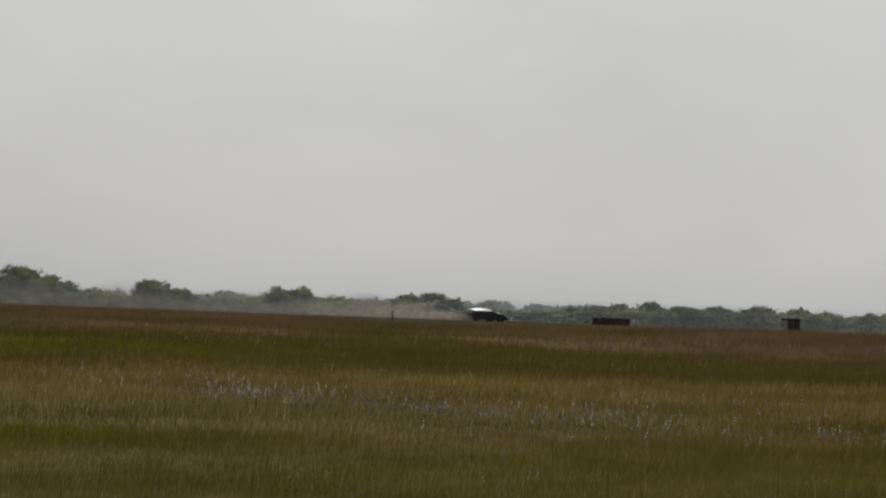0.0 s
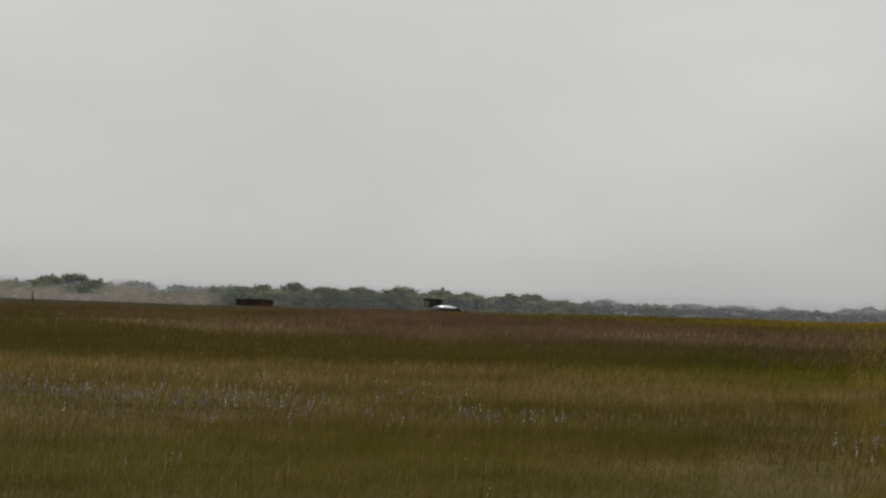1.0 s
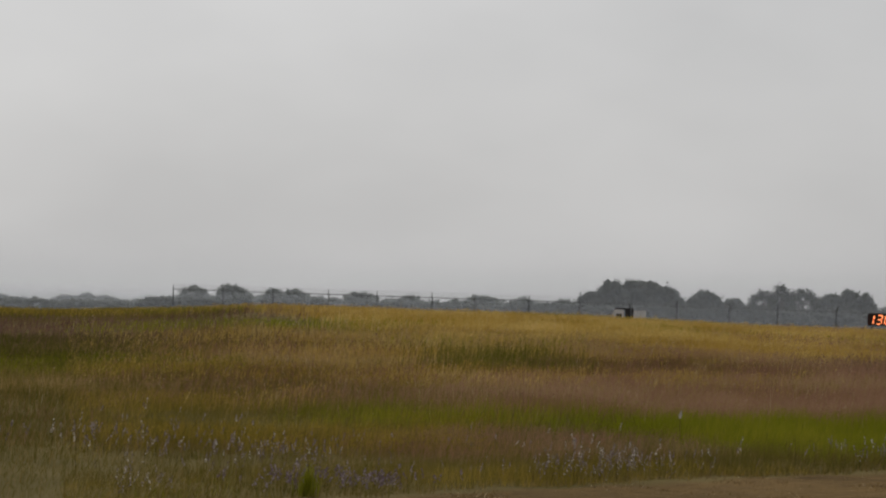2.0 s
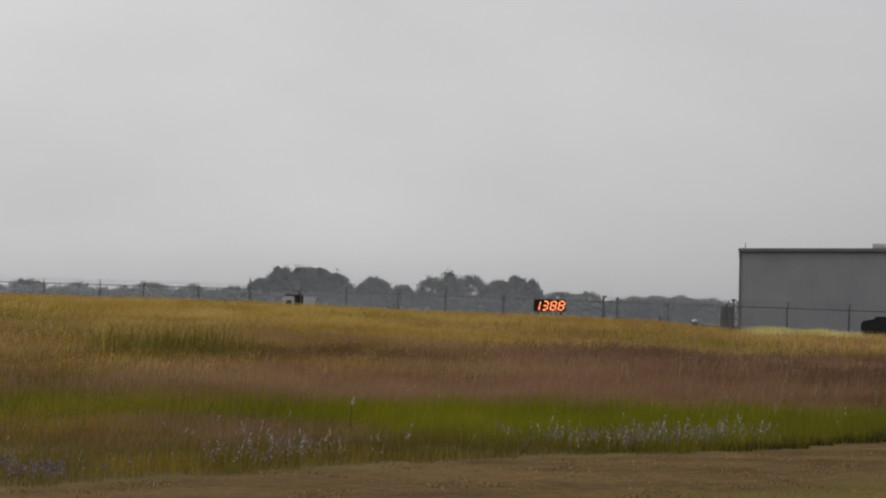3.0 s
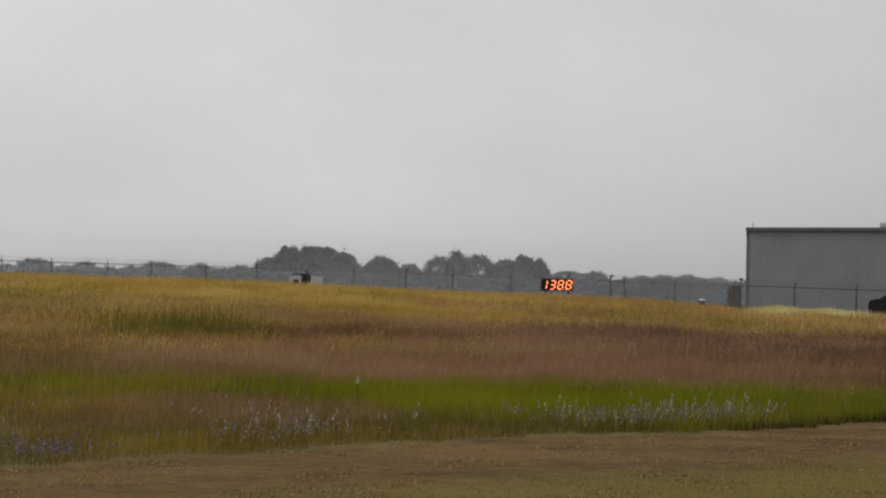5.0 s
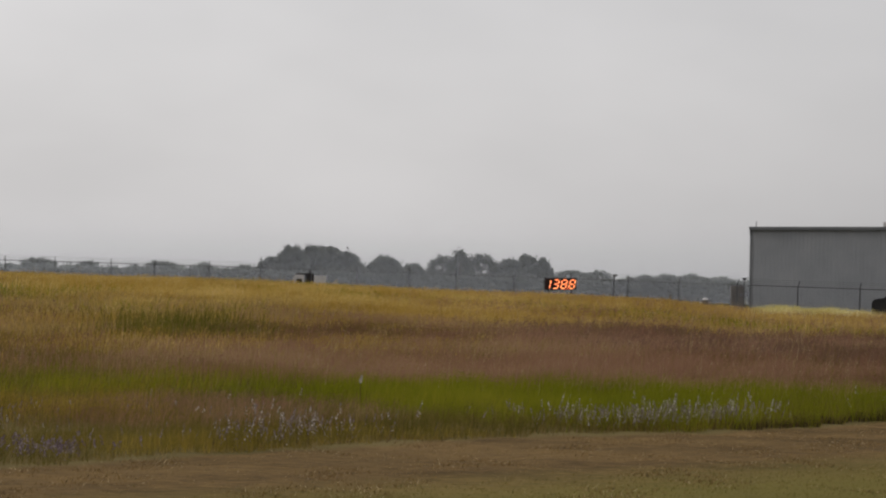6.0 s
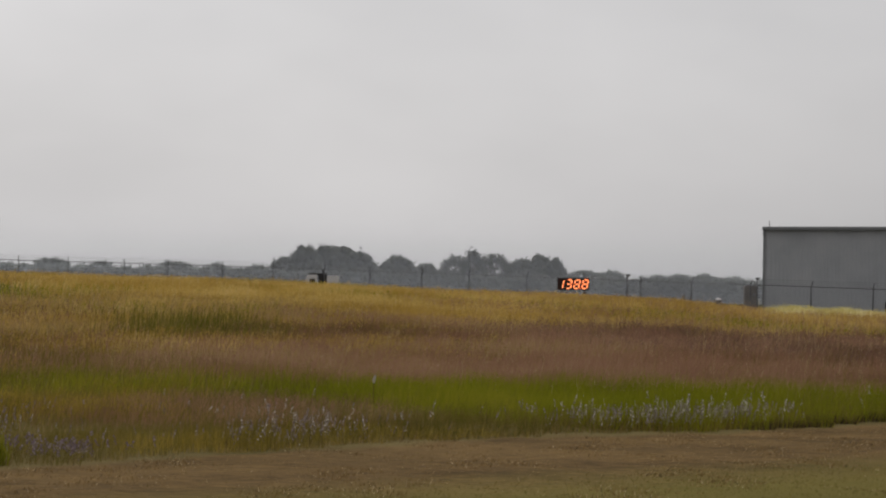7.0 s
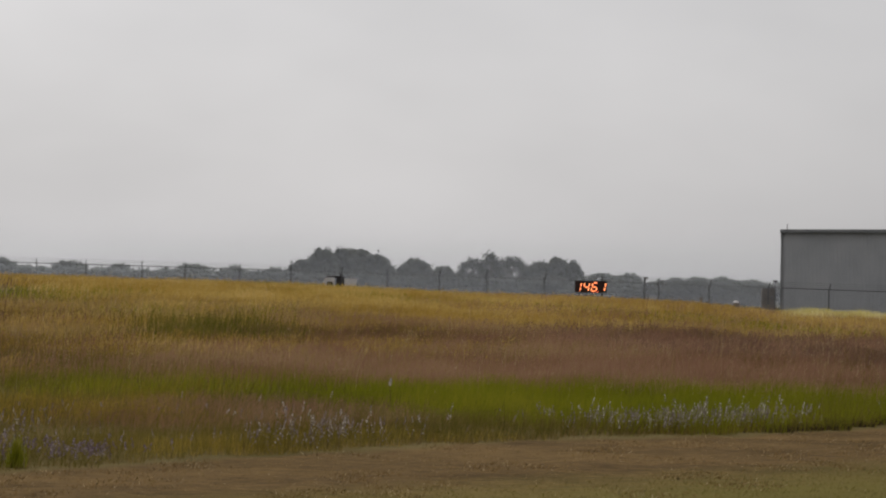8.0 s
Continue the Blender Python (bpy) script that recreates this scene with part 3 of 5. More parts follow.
# ---- hangar ----
def build_hangar():
    b, d = 0.1271, 185.0
    corner = spot(b, d)
    right = Vector((math.cos(b), -math.sin(b), 0))
    turn = -b
    z0 = corner.z - 0.2
    t = thing("hangar", Matrix.Translation((corner.x, corner.y, z0)) @ Matrix.Rotation(turn, 4, "Z"),
              "large grey ribbed sheet-metal hangar behind the fence", "building")
    half, deep, eave, peak = 9.8, 26.0, 5.98 - z0, 6.14 - z0

    def top_at(x):
        return eave + (peak - eave) * (1 - abs(x - half) / half)
    core = prism(bmesh.new(), [(0.06, 0), (2 * half - 0.06, 0), (2 * half - 0.06, eave - 0.05), (half, peak - 0.05), (0.06, eave - 0.05)], 0.06, deep)
    wall = part("wall", core, M_SHEET, t)
    bm = bmesh.new()
    for x0, x1 in ((-0.12, half), (half, 2 * half + 0.12)):
        za, zb = top_at(x0), top_at(x1)
        prism(bm, [(x0, za), (x1, zb), (x1, zb + 0.12), (x0, za + 0.12)], -0.3, deep + 0.3)
    part("roof", bm, M_ROOF, t, "pale low-pitched metal roof")
    bm = bmesh.new()
    for x0, x1 in ((-0.15, half), (half, 2 * half + 0.15)):
        za, zb = top_at(x0), top_at(x1)
        prism(bm, [(x0, za - 0.08), (x1, zb - 0.08), (x1, zb + 0.15), (x0, za + 0.15)], -0.36, -0.3)
    part("eave_trim", bm, M_TRIM, t, "dark gutter trim under the roof edge")
    part("corner_trim", box(bmesh.new(), (0.0, 0.0, eave / 2), (0.16, 0.16, eave)), M_TRIM, t)
    part("skirting", box(bmesh.new(), (half, 0.0, 0.15), (2 * half - 0.2, 0.1, 0.3)), M_TRIM, t)
    n = 22
    w = (2 * half - 0.16) / n
    for i in range(n):
        x0 = 0.08 + i * w
        h = min(top_at(x0), top_at(x0 + w)) - 0.12
        bm = bmesh.new()
        out = [(0.004, 0.03)]
        for k in range(3):
            c = w * (k + 0.5) / 3
            out += [(c - 0.05, 0.03), (c - 0.025, 0.0), (c + 0.025, 0.0), (c + 0.05, 0.03)]
        out += [(w - 0.004, 0.03)]
        lo = [bm.verts.new((x, y, 0.3)) for x, y in out]
        hi = [bm.verts.new((x, y, h)) for x, y in out]
        for k in range(len(out) - 1):
            bm.faces.new((lo[k], lo[k + 1], hi[k + 1], hi[k]))
        p = part("panel", bm, M_SHEET, wall)
        p.location = (x0, 0.0, 0.0)
    part("antenna", rod(bmesh.new(), (0.36, 0.4, eave), (0.36, 0.4, eave + 0.58), 0.035, 0.02, 6), M_DARKSTEEL, t)
    bm = bmesh.new()
    rod(bm, (half - 0.12, 3.0, peak + 0.3), (half + 1.3, 3.0, peak + 0.3), 0.31, 0.31, 16)
    rod(bm, (half + 0.7, 3.0, peak - 0.05), (half + 0.7, 3.0, peak + 0.2), 0.2, 0.2, 12)
    part("roof_vent", bm, M_DULLWHITE, t, "pale cylindrical vent on the ridge")


build_hangar()


def build_dark_van():
    """A dark covered trailer that stands by the hangar's front."""
    p = spot(0.1745, 178)
    t = thing("covered_trailer", Matrix.Translation(p) @ Matrix.Rotation(-0.18, 4, "Z"), "dark covered trailer with a stepped rounded top beside the hangar", "trailer")
    top = 0.85 - p.z
    bm = prism(bmesh.new(), [(0, 0.45), (3.6, 0.45), (3.6, top + 0.5), (1.0, top + 0.5), (0.92, top + 0.24), (0.22, top + 0.2), (0.03, top + 0.06), (0, top - 0.2)], 0, 2.0)
    bmesh.ops.bevel(bm, geom=list(bm.edges), offset=0.06, segments=2, affect="EDGES")
    part("body", bm, M_DARKSTEEL, t)
    for x in (0.9, 2.7):
        for y in (0.12, 1.88):
            part("wheel", rod(bmesh.new(), (x, y - 0.1, 0.33), (x, y + 0.1, 0.33), 0.33, 0.33, 16), M_RUBBER, t)
    part("axle_frame", box(bmesh.new(), (1.8, 1.0, 0.42), (3.5, 0.9, 0.12)), M_DARKSTEEL, t)


build_dark_van()


# ---- chain-link fence with barbed wire ----
def build_fence():
    t = thing("chain_link_fence", Matrix.Identity(4), "tall grey chain-link fence with barbed wire arms along the airfield", "fence")
    us = [-251, -160, -68, 33, 121, 220, 298, 394, 484, 575, 655, 748, 831, 934, 1035, 1135, 1226, 1330, 1437, 1546, 1655, 1760]
    pts = []
    for i, u in enumerate(us):
        b = math.atan((u - 784) / 4446)
        d = 158 - (u + 251) * 0.0164
        rail = EYE + float(np.interp(u, [-251, 33, 400, 533, 655, 780, 1085, 1168, 1348, 1568, 1760], [27, 24, 21, 20, 17.5, 15.5, 11, 9, 6.5, 3, 0])) * d / 4446
        pts.append((spot(b, d), rail))
    rng = random.Random(5)
    for i, (p, z) in enumerate(pts):
        post = part("post", rod(bmesh.new(), (p.x, p.y, p.z - 0.3), (p.x + rng.uniform(-0.04, 0.04), p.y, z + 0.03), 0.038, 0.036, 8), M_GALV, t)
        arm = bmesh.new()
        rod(arm, (p.x, p.y, z), (p.x + 0.05, p.y - 0.22, z + 0.3), 0.032, 0.022, 6)
        part("barb_arm", arm, M_GALV, post)
    for i in range(len(pts) - 1):
        (p, zp), (q, zq) = pts[i], pts[i + 1]
        part("top_rail", rod(bmesh.new(), (p.x, p.y, zp), (q.x, q.y, zq), 0.024, 0.024, 6), M_WIRE, t)
        for k in range(3):
            f = 0.33 * (k + 1)
            part("barbed_wire", rod(bmesh.new(), (p.x + 0.05 * f, p.y - 0.22 * f, zp + 0.3 * f), (q.x + 0.05 * f, q.y - 0.22 * f, zq + 0.3 * f), 0.006, 0.006, 3), M_WIRE, t)
        # woven mesh, two directions of slanting wires
        bm = bmesh.new()
        span = (q - p).length
        n = int(span / 0.3)
        for k in range(-7, n + 1):
            for s in (0, 1):
                f0, f1 = (k + 0.5) / n, (k + 7.5) / n
                g0, g1 = max(0, f0), min(1, f1)
                if g1 <= g0:
                    continue
                h0, h1 = (g0 - f0) / (f1 - f0), (g1 - f0) / (f1 - f0)
                if s:
                    h0, h1 = 1 - h0, 1 - h1
                a = p.lerp(q, g0)
                c = p.lerp(q, g1)
                za = p.z + (zp - p.z) * h0 + (q.z - p.z) * g0 * (1 - h0)
                zc = p.z + (zp - p.z) * h1 + (q.z - p.z) * g1 * (1 - h1)
                rod(bm, (a.x, a.y, za), (c.x, c.y, zc), 0.0018, 0.0018, 3)
        part("wire_mesh", bm, M_WIRE, t)


build_fence()

# ---- speed display ----
SEG_LEN, SEG_W, SLANT = 0.19, 0.052, 0.22
SEGS = {"a": (0, 0.44, 0), "b": (0.13, 0.33, 1), "c": (0.13, 0.11, 1), "d": (0, 0, 0), "e": (-0.13, 0.11, 1), "f": (-0.13, 0.33, 1), "g": (0, 0.22, 0)}
FIRST = ["bc", "abcdg", "abcdefg", "abcdefg"]
LAST = ["bc", "bcfg", "acdefg", "bc"]
flips = []


def segment_mesh(upright):
    """A flap with a pointed outline: its front has a bright core in a deeper rim, its back is black."""
    bm = bmesh.new()
    for grow, y0, y1 in ((1.0, -0.006, 0.006), (0.52, -0.010, -0.005)):
        k, w = SEG_LEN / 2 * (1 - 0.12 * (grow < 1)), SEG_W / 2 * grow
        out = [(-k, 0), (-k + w, w), (k - w, w), (k, 0), (k - w, -w), (-k + w, -w)]
        if upright:
            out = [(z + x * SLANT, x) for x, z in out]
        prism(bm, out, y0, y1)
    me = finish("segment", bm, M_AMBER)
    me.materials.append(M_PANEL)
    me.materials.append(M_CORE)
    for p in me.polygons:
        if p.center.y < -0.0095:
            p.material_index = 2
        elif p.center.y > -0.0055:
            p.material_index = 1
    return me


def build_display():
    b, d = 0.0521, 132.0
    p = spot(b, d)
    t = thing("speed_display", Matrix.Translation((p.x, p.y, 1.32)) @ Matrix.Rotation(-b, 4, "Z") @ Matrix.Rotation(radians(-1.0), 4, "Y"),
              "black speed display with glowing orange digits on two legs", "display board")
    part("case", box(bmesh.new(), (0.0, 0.1, 0.33), (1.62, 0.16, 0.62), bevel=0.015), M_CASE, t)
    face = part("face", box(bmesh.new(), (0.0, 0.012, 0.33), (1.58, 0.012, 0.57)), M_PANEL, t)
    for x in (-0.6, 0.6):
        part("leg", rod(bmesh.new(), (x, 0.1, 0), (x, 0.1, p.z - 1.6), 0.04, 0.04, 8), M_DARKSTEEL, t)
    for x in (-0.825, 0.825):
        part("side_cap", box(bmesh.new(), (x, 0.1, 0.33), (0.03, 0.2, 0.64)), M_CASE, t)
    flat, tall = segment_mesh(False), segment_mesh(True)
    for i in range(4):
        x0 = -0.7 + 0.425 * i
        for s, (dx, dz, up) in SEGS.items():
            ob = new("segment", tall if up else flat)
            ob.parent = t
            lit, then = s in FIRST[i], s in LAST[i]
            at = Vector((x0 + dx + dz * SLANT, -0.035, 0.1 + dz))
            ob.location = at
            ob.rotation_euler = (0, 0, 0 if lit else math.pi)
            if lit != then:
                flips.append((ob, at, lit))
    part("decimal_point", box(bmesh.new(), (-0.7 + 0.425 * 2.5, -0.02, 0.08), (0.045, 0.02, 0.045)), M_AMBER, t)


build_display()


# ---- small things by the fence ----
def build_small():
    p = spot(0.1222, 181)
    t = thing("utility_cabinet", Matrix.Translation(p), "grey utility cabinet with conduits at the hangar corner", "cabinet")
    hi = 1.8 - p.z
    part("body", box(bmesh.new(), (-0.05, 0, hi / 2), (0.88, 0.6, hi), bevel=0.02), M_FADED, t)
    part("door", box(bmesh.new(), (-0.05, -0.31, hi / 2), (0.56, 0.02, hi * 0.85)), M_FADED, t)
    part("meter", rod(bmesh.new(), (0.2, -0.3, hi * 0.75), (0.2, -0.4, hi * 0.75), 0.12, 0.1, 14), M_TRIM, t)
    part("conduit", rod(bmesh.new(), (0.28, 0, hi), (0.28, 0, hi + 0.3), 0.05, 0.05, 8), M_TRIM, t)
    p = spot(0.1248, 181)
    t = thing("lamp_post", Matrix.Translation(p), "short dark post with a domed lamp head by the hangar", "lamp")
    hi = 2.2 - p.z
    part("pole", rod(bmesh.new(), (0, 0, -0.2), (0, 0, hi), 0.045, 0.035, 8), M_GALV, t)
    part("head", rod(bmesh.new(), (0, 0, hi), (0, 0, hi + 0.18), 0.07, 0.19, 14), M_DARKSTEEL, t)
    p = spot(0.0734, 172)
    t = thing("light_pole", Matrix.Translation(p), "grey pole with a short crossbar head behind the fence", "pole")
    hi = EYE + 18 * 172 / 4446 - p.z
    part("pole", rod(bmesh.new(), (0, 0, -0.3), (0, 0, hi), 0.07, 0.06, 8), M_GALV, t)
    part("head", box(bmesh.new(), (0.06, 0, hi + 0.05), (0.34, 0.2, 0.12), bevel=0.03), M_FADED, t)
    p = spot(0.1095, 190)
    t = thing("white_cabinet", Matrix.Translation(p), "small white capped service box in the grass", "service box")
    hi = 0.72 - p.z
    part("body", box(bmesh.new(), (0, 0, hi / 2), (0.45, 0.4, hi), bevel=0.02), M_FADED, t)
    part("cap", rod(bmesh.new(), (0, 0, hi - 0.02), (0, 0, hi + 0.13), 0.28, 0.08, 12), M_TRUCKWHITE, t)
    p = spot(0.0957, 175)
    t = thing("marker_post", Matrix.Translation(p), "short dark marker post behind the fence", "post")
    part("shaft", box(bmesh.new(), (0, 0, (1.12 - p.z) / 2), (0.2, 0.12, 1.12 - p.z), bevel=0.02), M_FADED, t)
    part("plate", box(bmesh.new(), (0, -0.07, 0.98 - p.z), (0.18, 0.02, 0.24)), M_FADED, t)
    p = spot(-0.5922, 150)
    t = thing("leaning_stake", Matrix.Translation(p) @ Matrix.Rotation(-0.1, 4, "Y"), "thin dark stake leaning out of the grass", "stake")
    part("shaft", rod(bmesh.new(), (0, 0, -0.3), (0, 0, 1.56 - p.z), 0.055, 0.04, 7), M_DARKSTEEL, t)
    part("cap", rod(bmesh.new(), (0, 0, 1.54 - p.z), (0, 0, 1.58 - p.z), 0.055, 0.05, 7), M_RUST, t)


build_small()


def build_truck():
    b, d = -0.0479, 396.0
    p = spot(b, d)
    t = thing("box_truck", Matrix.Translation(p) @ Matrix.Rotation(-b, 4, "Z"), "white service truck with a dark boom folded over its bed", "truck")
    hi = 2.4 - p.z
    bm = prism(bmesh.new(), [(-2.75, 0.6), (-0.75, 0.6), (-0.75, hi), (-2.2, hi), (-2.75, hi - 1.0)], -1.0, 1.0)
    bmesh.ops.bevel(bm, geom=list(bm.edges), offset=0.08, segments=2, affect="EDGES")
    cab = part("cab", bm, M_TRUCKWHITE, t)
    part("window", box(bmesh.new(), (-1.5, -1.01, hi - 0.95), (0.9, 0.03, 0.6)), M_GLASS, cab)
    part("cargo_box", box(bmesh.new(), (1.75, 0, 0.7 + (hi - 0.8) / 2), (1.95, 2.1, hi - 0.8), bevel=0.05), M_TRUCKWHITE, t)
    part("bed", box(bmesh.new(), (0.6, 0, 0.75), (4.4, 2.0, 0.25)), M_DARKSTEEL, t)
    part("machine", box(bmesh.new(), (0.15, 0, 0.45 + hi / 2), (1.3, 1.4, hi - 0.7), bevel=0.1), M_DARKSTEEL, t)
    part("boom", rod(bmesh.new(), (-2.1, 0, hi + 0.16), (0.7, 0, hi + 0.1), 0.16, 0.2, 8), M_DARKSTEEL, t)
    part("mast", rod(bmesh.new(), (0.25, 0, 1.8), (0.1, 0, hi + 0.9), 0.14, 0.1, 8), M_DARKSTEEL, t)
    for x in (-1.9, 1.7):
        for y in (-0.85, 0.85):
            w = part("wheel", rod(bmesh.new(), (x, y - 0.14, 0.48), (x, y + 0.14, 0.48), 0.48, 0.48, 18), M_RUBBER, t)
            part("rim", rod(bmesh.new(), (x, y - 0.15, 0.48), (x, y + 0.15, 0.48), 0.26, 0.26, 12), M_GALV, w)


build_truck()


def build_container():
    b, d = -0.5054, 400.0
    p = spot(b, d)
    t = thing("rusty_container", Matrix.Translation(p) @ Matrix.Rotation(-b, 4, "Z"), "dark rusty open-topped steel container in the field", "container")
    hi = 1.3 - p.z
    part("body", box(bmesh.new(), (0, 0, hi / 2), (5.9, 2.3, hi - 0.1)), M_RUST, t)
    for i in range(11):
        part("rib", box(bmesh.new(), (-2.9 + i * 0.58, -1.18, hi / 2), (0.12, 0.1, hi - 0.12)), M_RUST, t)
    part("top_rim", box(bmesh.new(), (0, 0, hi - 0.03), (6.05, 2.45, 0.12)), M_RUST, t)
    rng = random.Random(3)
    bm = bmesh.new()
    for i in range(14):
        x = rng.uniform(-2.6, 2.6)
        box(bm, (x, rng.uniform(-0.8, 0.8), hi + rng.uniform(0.0, 0.08) + (0.06 if -2.4 < x < -0.3 else 0)), (rng.uniform(0.4, 1.0), rng.uniform(0.4, 0.9), 0.16), rng.uniform(0, 3))
    part("load", bm, M_DARKSTEEL, t, "dark scrap heaped in the container")


build_container()


def build_stand():
    b, d = -0.4346, 400.0
    p = spot(b, d)
    t = thing("field_trailer", Matrix.Translation(p) @ Matrix.Rotation(-b, 4, "Z"), "dark boxy field trailer with an overhanging roof and a tan front", "trailer")
    top = 2.1 - p.z
    part("body", box(bmesh.new(), (0.45, 0, 0.6 + (top - 0.6) / 2), (1.9, 1.8, top - 0.6), bevel=0.04), M_SHED, t)
    part("roof", box(bmesh.new(), (-0.02, 0, top + 0.05), (3.0, 2.1, 0.3), bevel=0.06), M_SHED, t)
    part("front_tarp", box(bmesh.new(), (-1.0, -0.95, top - 0.6), (0.6, 0.5, 1.0), bevel=0.1), M_TANPATCH, t, "tan tarpaulin bundle")
    for x in (-1.35, -0.62):
        part("post", rod(bmesh.new(), (x, -0.9, 0.5), (x, -0.9, top), 0.05, 0.05, 6), M_SHED, t)
    part("deck", box(bmesh.new(), (0, 0, 0.55), (3.0, 1.9, 0.14)), M_SHED, t)
    for x in (-0.3, 0.8):
        for y in (-0.85, 0.85):
            part("wheel", rod(bmesh.new(), (x, y - 0.1, 0.36), (x, y + 0.1, 0.36), 0.36, 0.36, 16), M_RUBBER, t)


build_stand()


# ---- the speeding car ----
def car_pose(t):
    """Bearing, distance and ground height along its run; it brakes once past the rise."""
    s = min(t, 2.4) + (1 - math.exp(-max(0.0, t - 2.4) / 1.6)) * 1.6
    u = (-194 + 612 * s) / (1 + 0.113 * s)
    return -0.5129 + u / 4446, 238 * (1 + 0.113 * s)


def car_spot(t):
    b, d = car_pose(t)
    p = spot(b, d)
    q = spot(*car_pose(t + 0.05))
    o = spot(*car_pose(t - 0.05))
    return p, math.atan2(q.y - o.y, q.x - o.x), (q.z - o.z) / max(0.1, (q - o).length)


def build_car():
    t = thing("sports_car", Matrix.Identity(4), "glossy black sports coupe, roof coloured pale for the mirrored sky, speeding", "car")
    side = [(-2.2, 0.32), (-2.24, 0.62), (-2.1, 0.86), (-1.5, 0.93), (-0.4, 0.92), (0.8, 0.86), (1.55, 0.76), (2.1, 0.6), (2.25, 0.42), (2.2, 0.26), (-1.9, 0.22)]
    bm = prism(bmesh.new(), side, -0.9, 0.9)
    bmesh.ops.bevel(bm, geom=list(bm.edges), offset=0.07, segments=3, affect="EDGES")
    part("body", bm, M_BLACK, t)
    # glasshouse: a dark canopy narrowing upward, and the roof skin over it, pale for the mirrored sky
    bm = bmesh.new()
    low = [(-1.8, -0.82), (1.2, -0.82), (1.2, 0.82), (-1.8, 0.82)]
    hi = [(-1.5, -0.74), (0.62, -0.74), (0.62, 0.74), (-1.5, 0.74)]
    a = [bm.verts.new((x, y, 0.88)) for x, y in low]
    c = [bm.verts.new((x, y, 1.11)) for x, y in hi]
    for i in range(4):
        bm.faces.new((a[i], a[(i + 1) % 4], c[(i + 1) % 4], c[i]))
    bm.faces.new(c)
    part("windows", bm, M_GLASS, t, "dark tinted glass all round")
    bm = bmesh.new()
    spine = [(-1.58, 1.0, 1.13), (-1.4, 1.05, 1.24), (-1.05, 1.09, 1.32), (-0.45, 1.1, 1.36), (0.15, 1.1, 1.35), (0.56, 1.08, 1.28)]
    ribs = []
    for x, side_z, top_z in spine:
        wide = 0.79 - 0.1 * (top_z - 1.0)
        ribs.append([bm.verts.new((x, y * wide, side_z + (top_z - side_z) * (1 - abs(y) ** 1.6))) for y in (-1, -0.93, -0.7, -0.35, 0, 0.35, 0.7, 0.93, 1)])
    for p, q in zip(ribs, ribs[1:]):
        for i in range(8):
            bm.faces.new((p[i], p[i + 1], q[i + 1], q[i]))
    bmesh.ops.solidify(bm, geom=list(bm.faces), thickness=0.03)
    part("roof", bm, M_SKYLIT, t, "roof coloured pale for the sky it mirrors", True)
    part("roof_rail", rod(bmesh.new(), (-1.5, -0.78, 1.04), (0.5, -0.77, 1.1), 0.02, 0.022, 6), M_SKYLIT, t)
    for y in (-0.66, 0.66):
        bm = bmesh.new()
        rod(bm, (1.28, y * 1.2, 0.88), (0.44, y * 0.92, 1.12), 0.05, 0.045, 8)
        part("pillar", bm, M_SKYLIT, t)
        part("headlight", box(bmesh.new(), (2.0, y * 0.95, 0.62), (0.3, 0.32, 0.1), bevel=0.03), M_LAMP, t)
        part("tail_light", box(bmesh.new(), (-2.18, y * 0.95, 0.7), (0.1, 0.36, 0.12), bevel=0.03), M_TAILLAMP, t)
        part("mirror", box(bmesh.new(), (0.6, y * 1.45, 0.95), (0.12, 0.2, 0.13), bevel=0.03), M_BLACK, t)
    part("spoiler", box(bmesh.new(), (-2.05, 0, 0.97), (0.3, 1.5, 0.04), bevel=0.01), M_BLACK, t)
    # thin flat plate added so the hood catches a sheen of sky
    part("bonnet_sheen", box(bmesh.new(), (1.5, 0, 0.775), (0.8, 1.3, 0.02), bevel=0.005), M_BLACK, t)
    t.scale = (1.1, 1.0, 1.0)
    wheels = []
    for x in (-1.35, 1.38):
        for y in (-0.83, 0.83):
            w = part("wheel", rod(bmesh.new(), (0, -0.12, 0), (0, 0.12, 0), 0.33, 0.33, 24), M_RUBBER, t)
            w.matrix_basis = pose(x, y, 0.33)
            part("rim", rod(bmesh.new(), (0, -0.125, 0), (0, 0.125, 0), 0.22, 0.22, 20), M_DARKSTEEL, w)
            for k in range(5):
                r = Matrix.Rotation(k * math.tau / 5, 3, "Y")
                part("spoke", rod(bmesh.new(), r @ Vector((0, 0.13 * (1 if y > 0 else -1), 0.03)), r @ Vector((0, 0.13 * (1 if y > 0 else -1), 0.21)), 0.03, 0.02, 5), M_DARKSTEEL, w)
            wheels.append((w, x, y))
    return t, wheels


CAR, WHEELS = build_car()


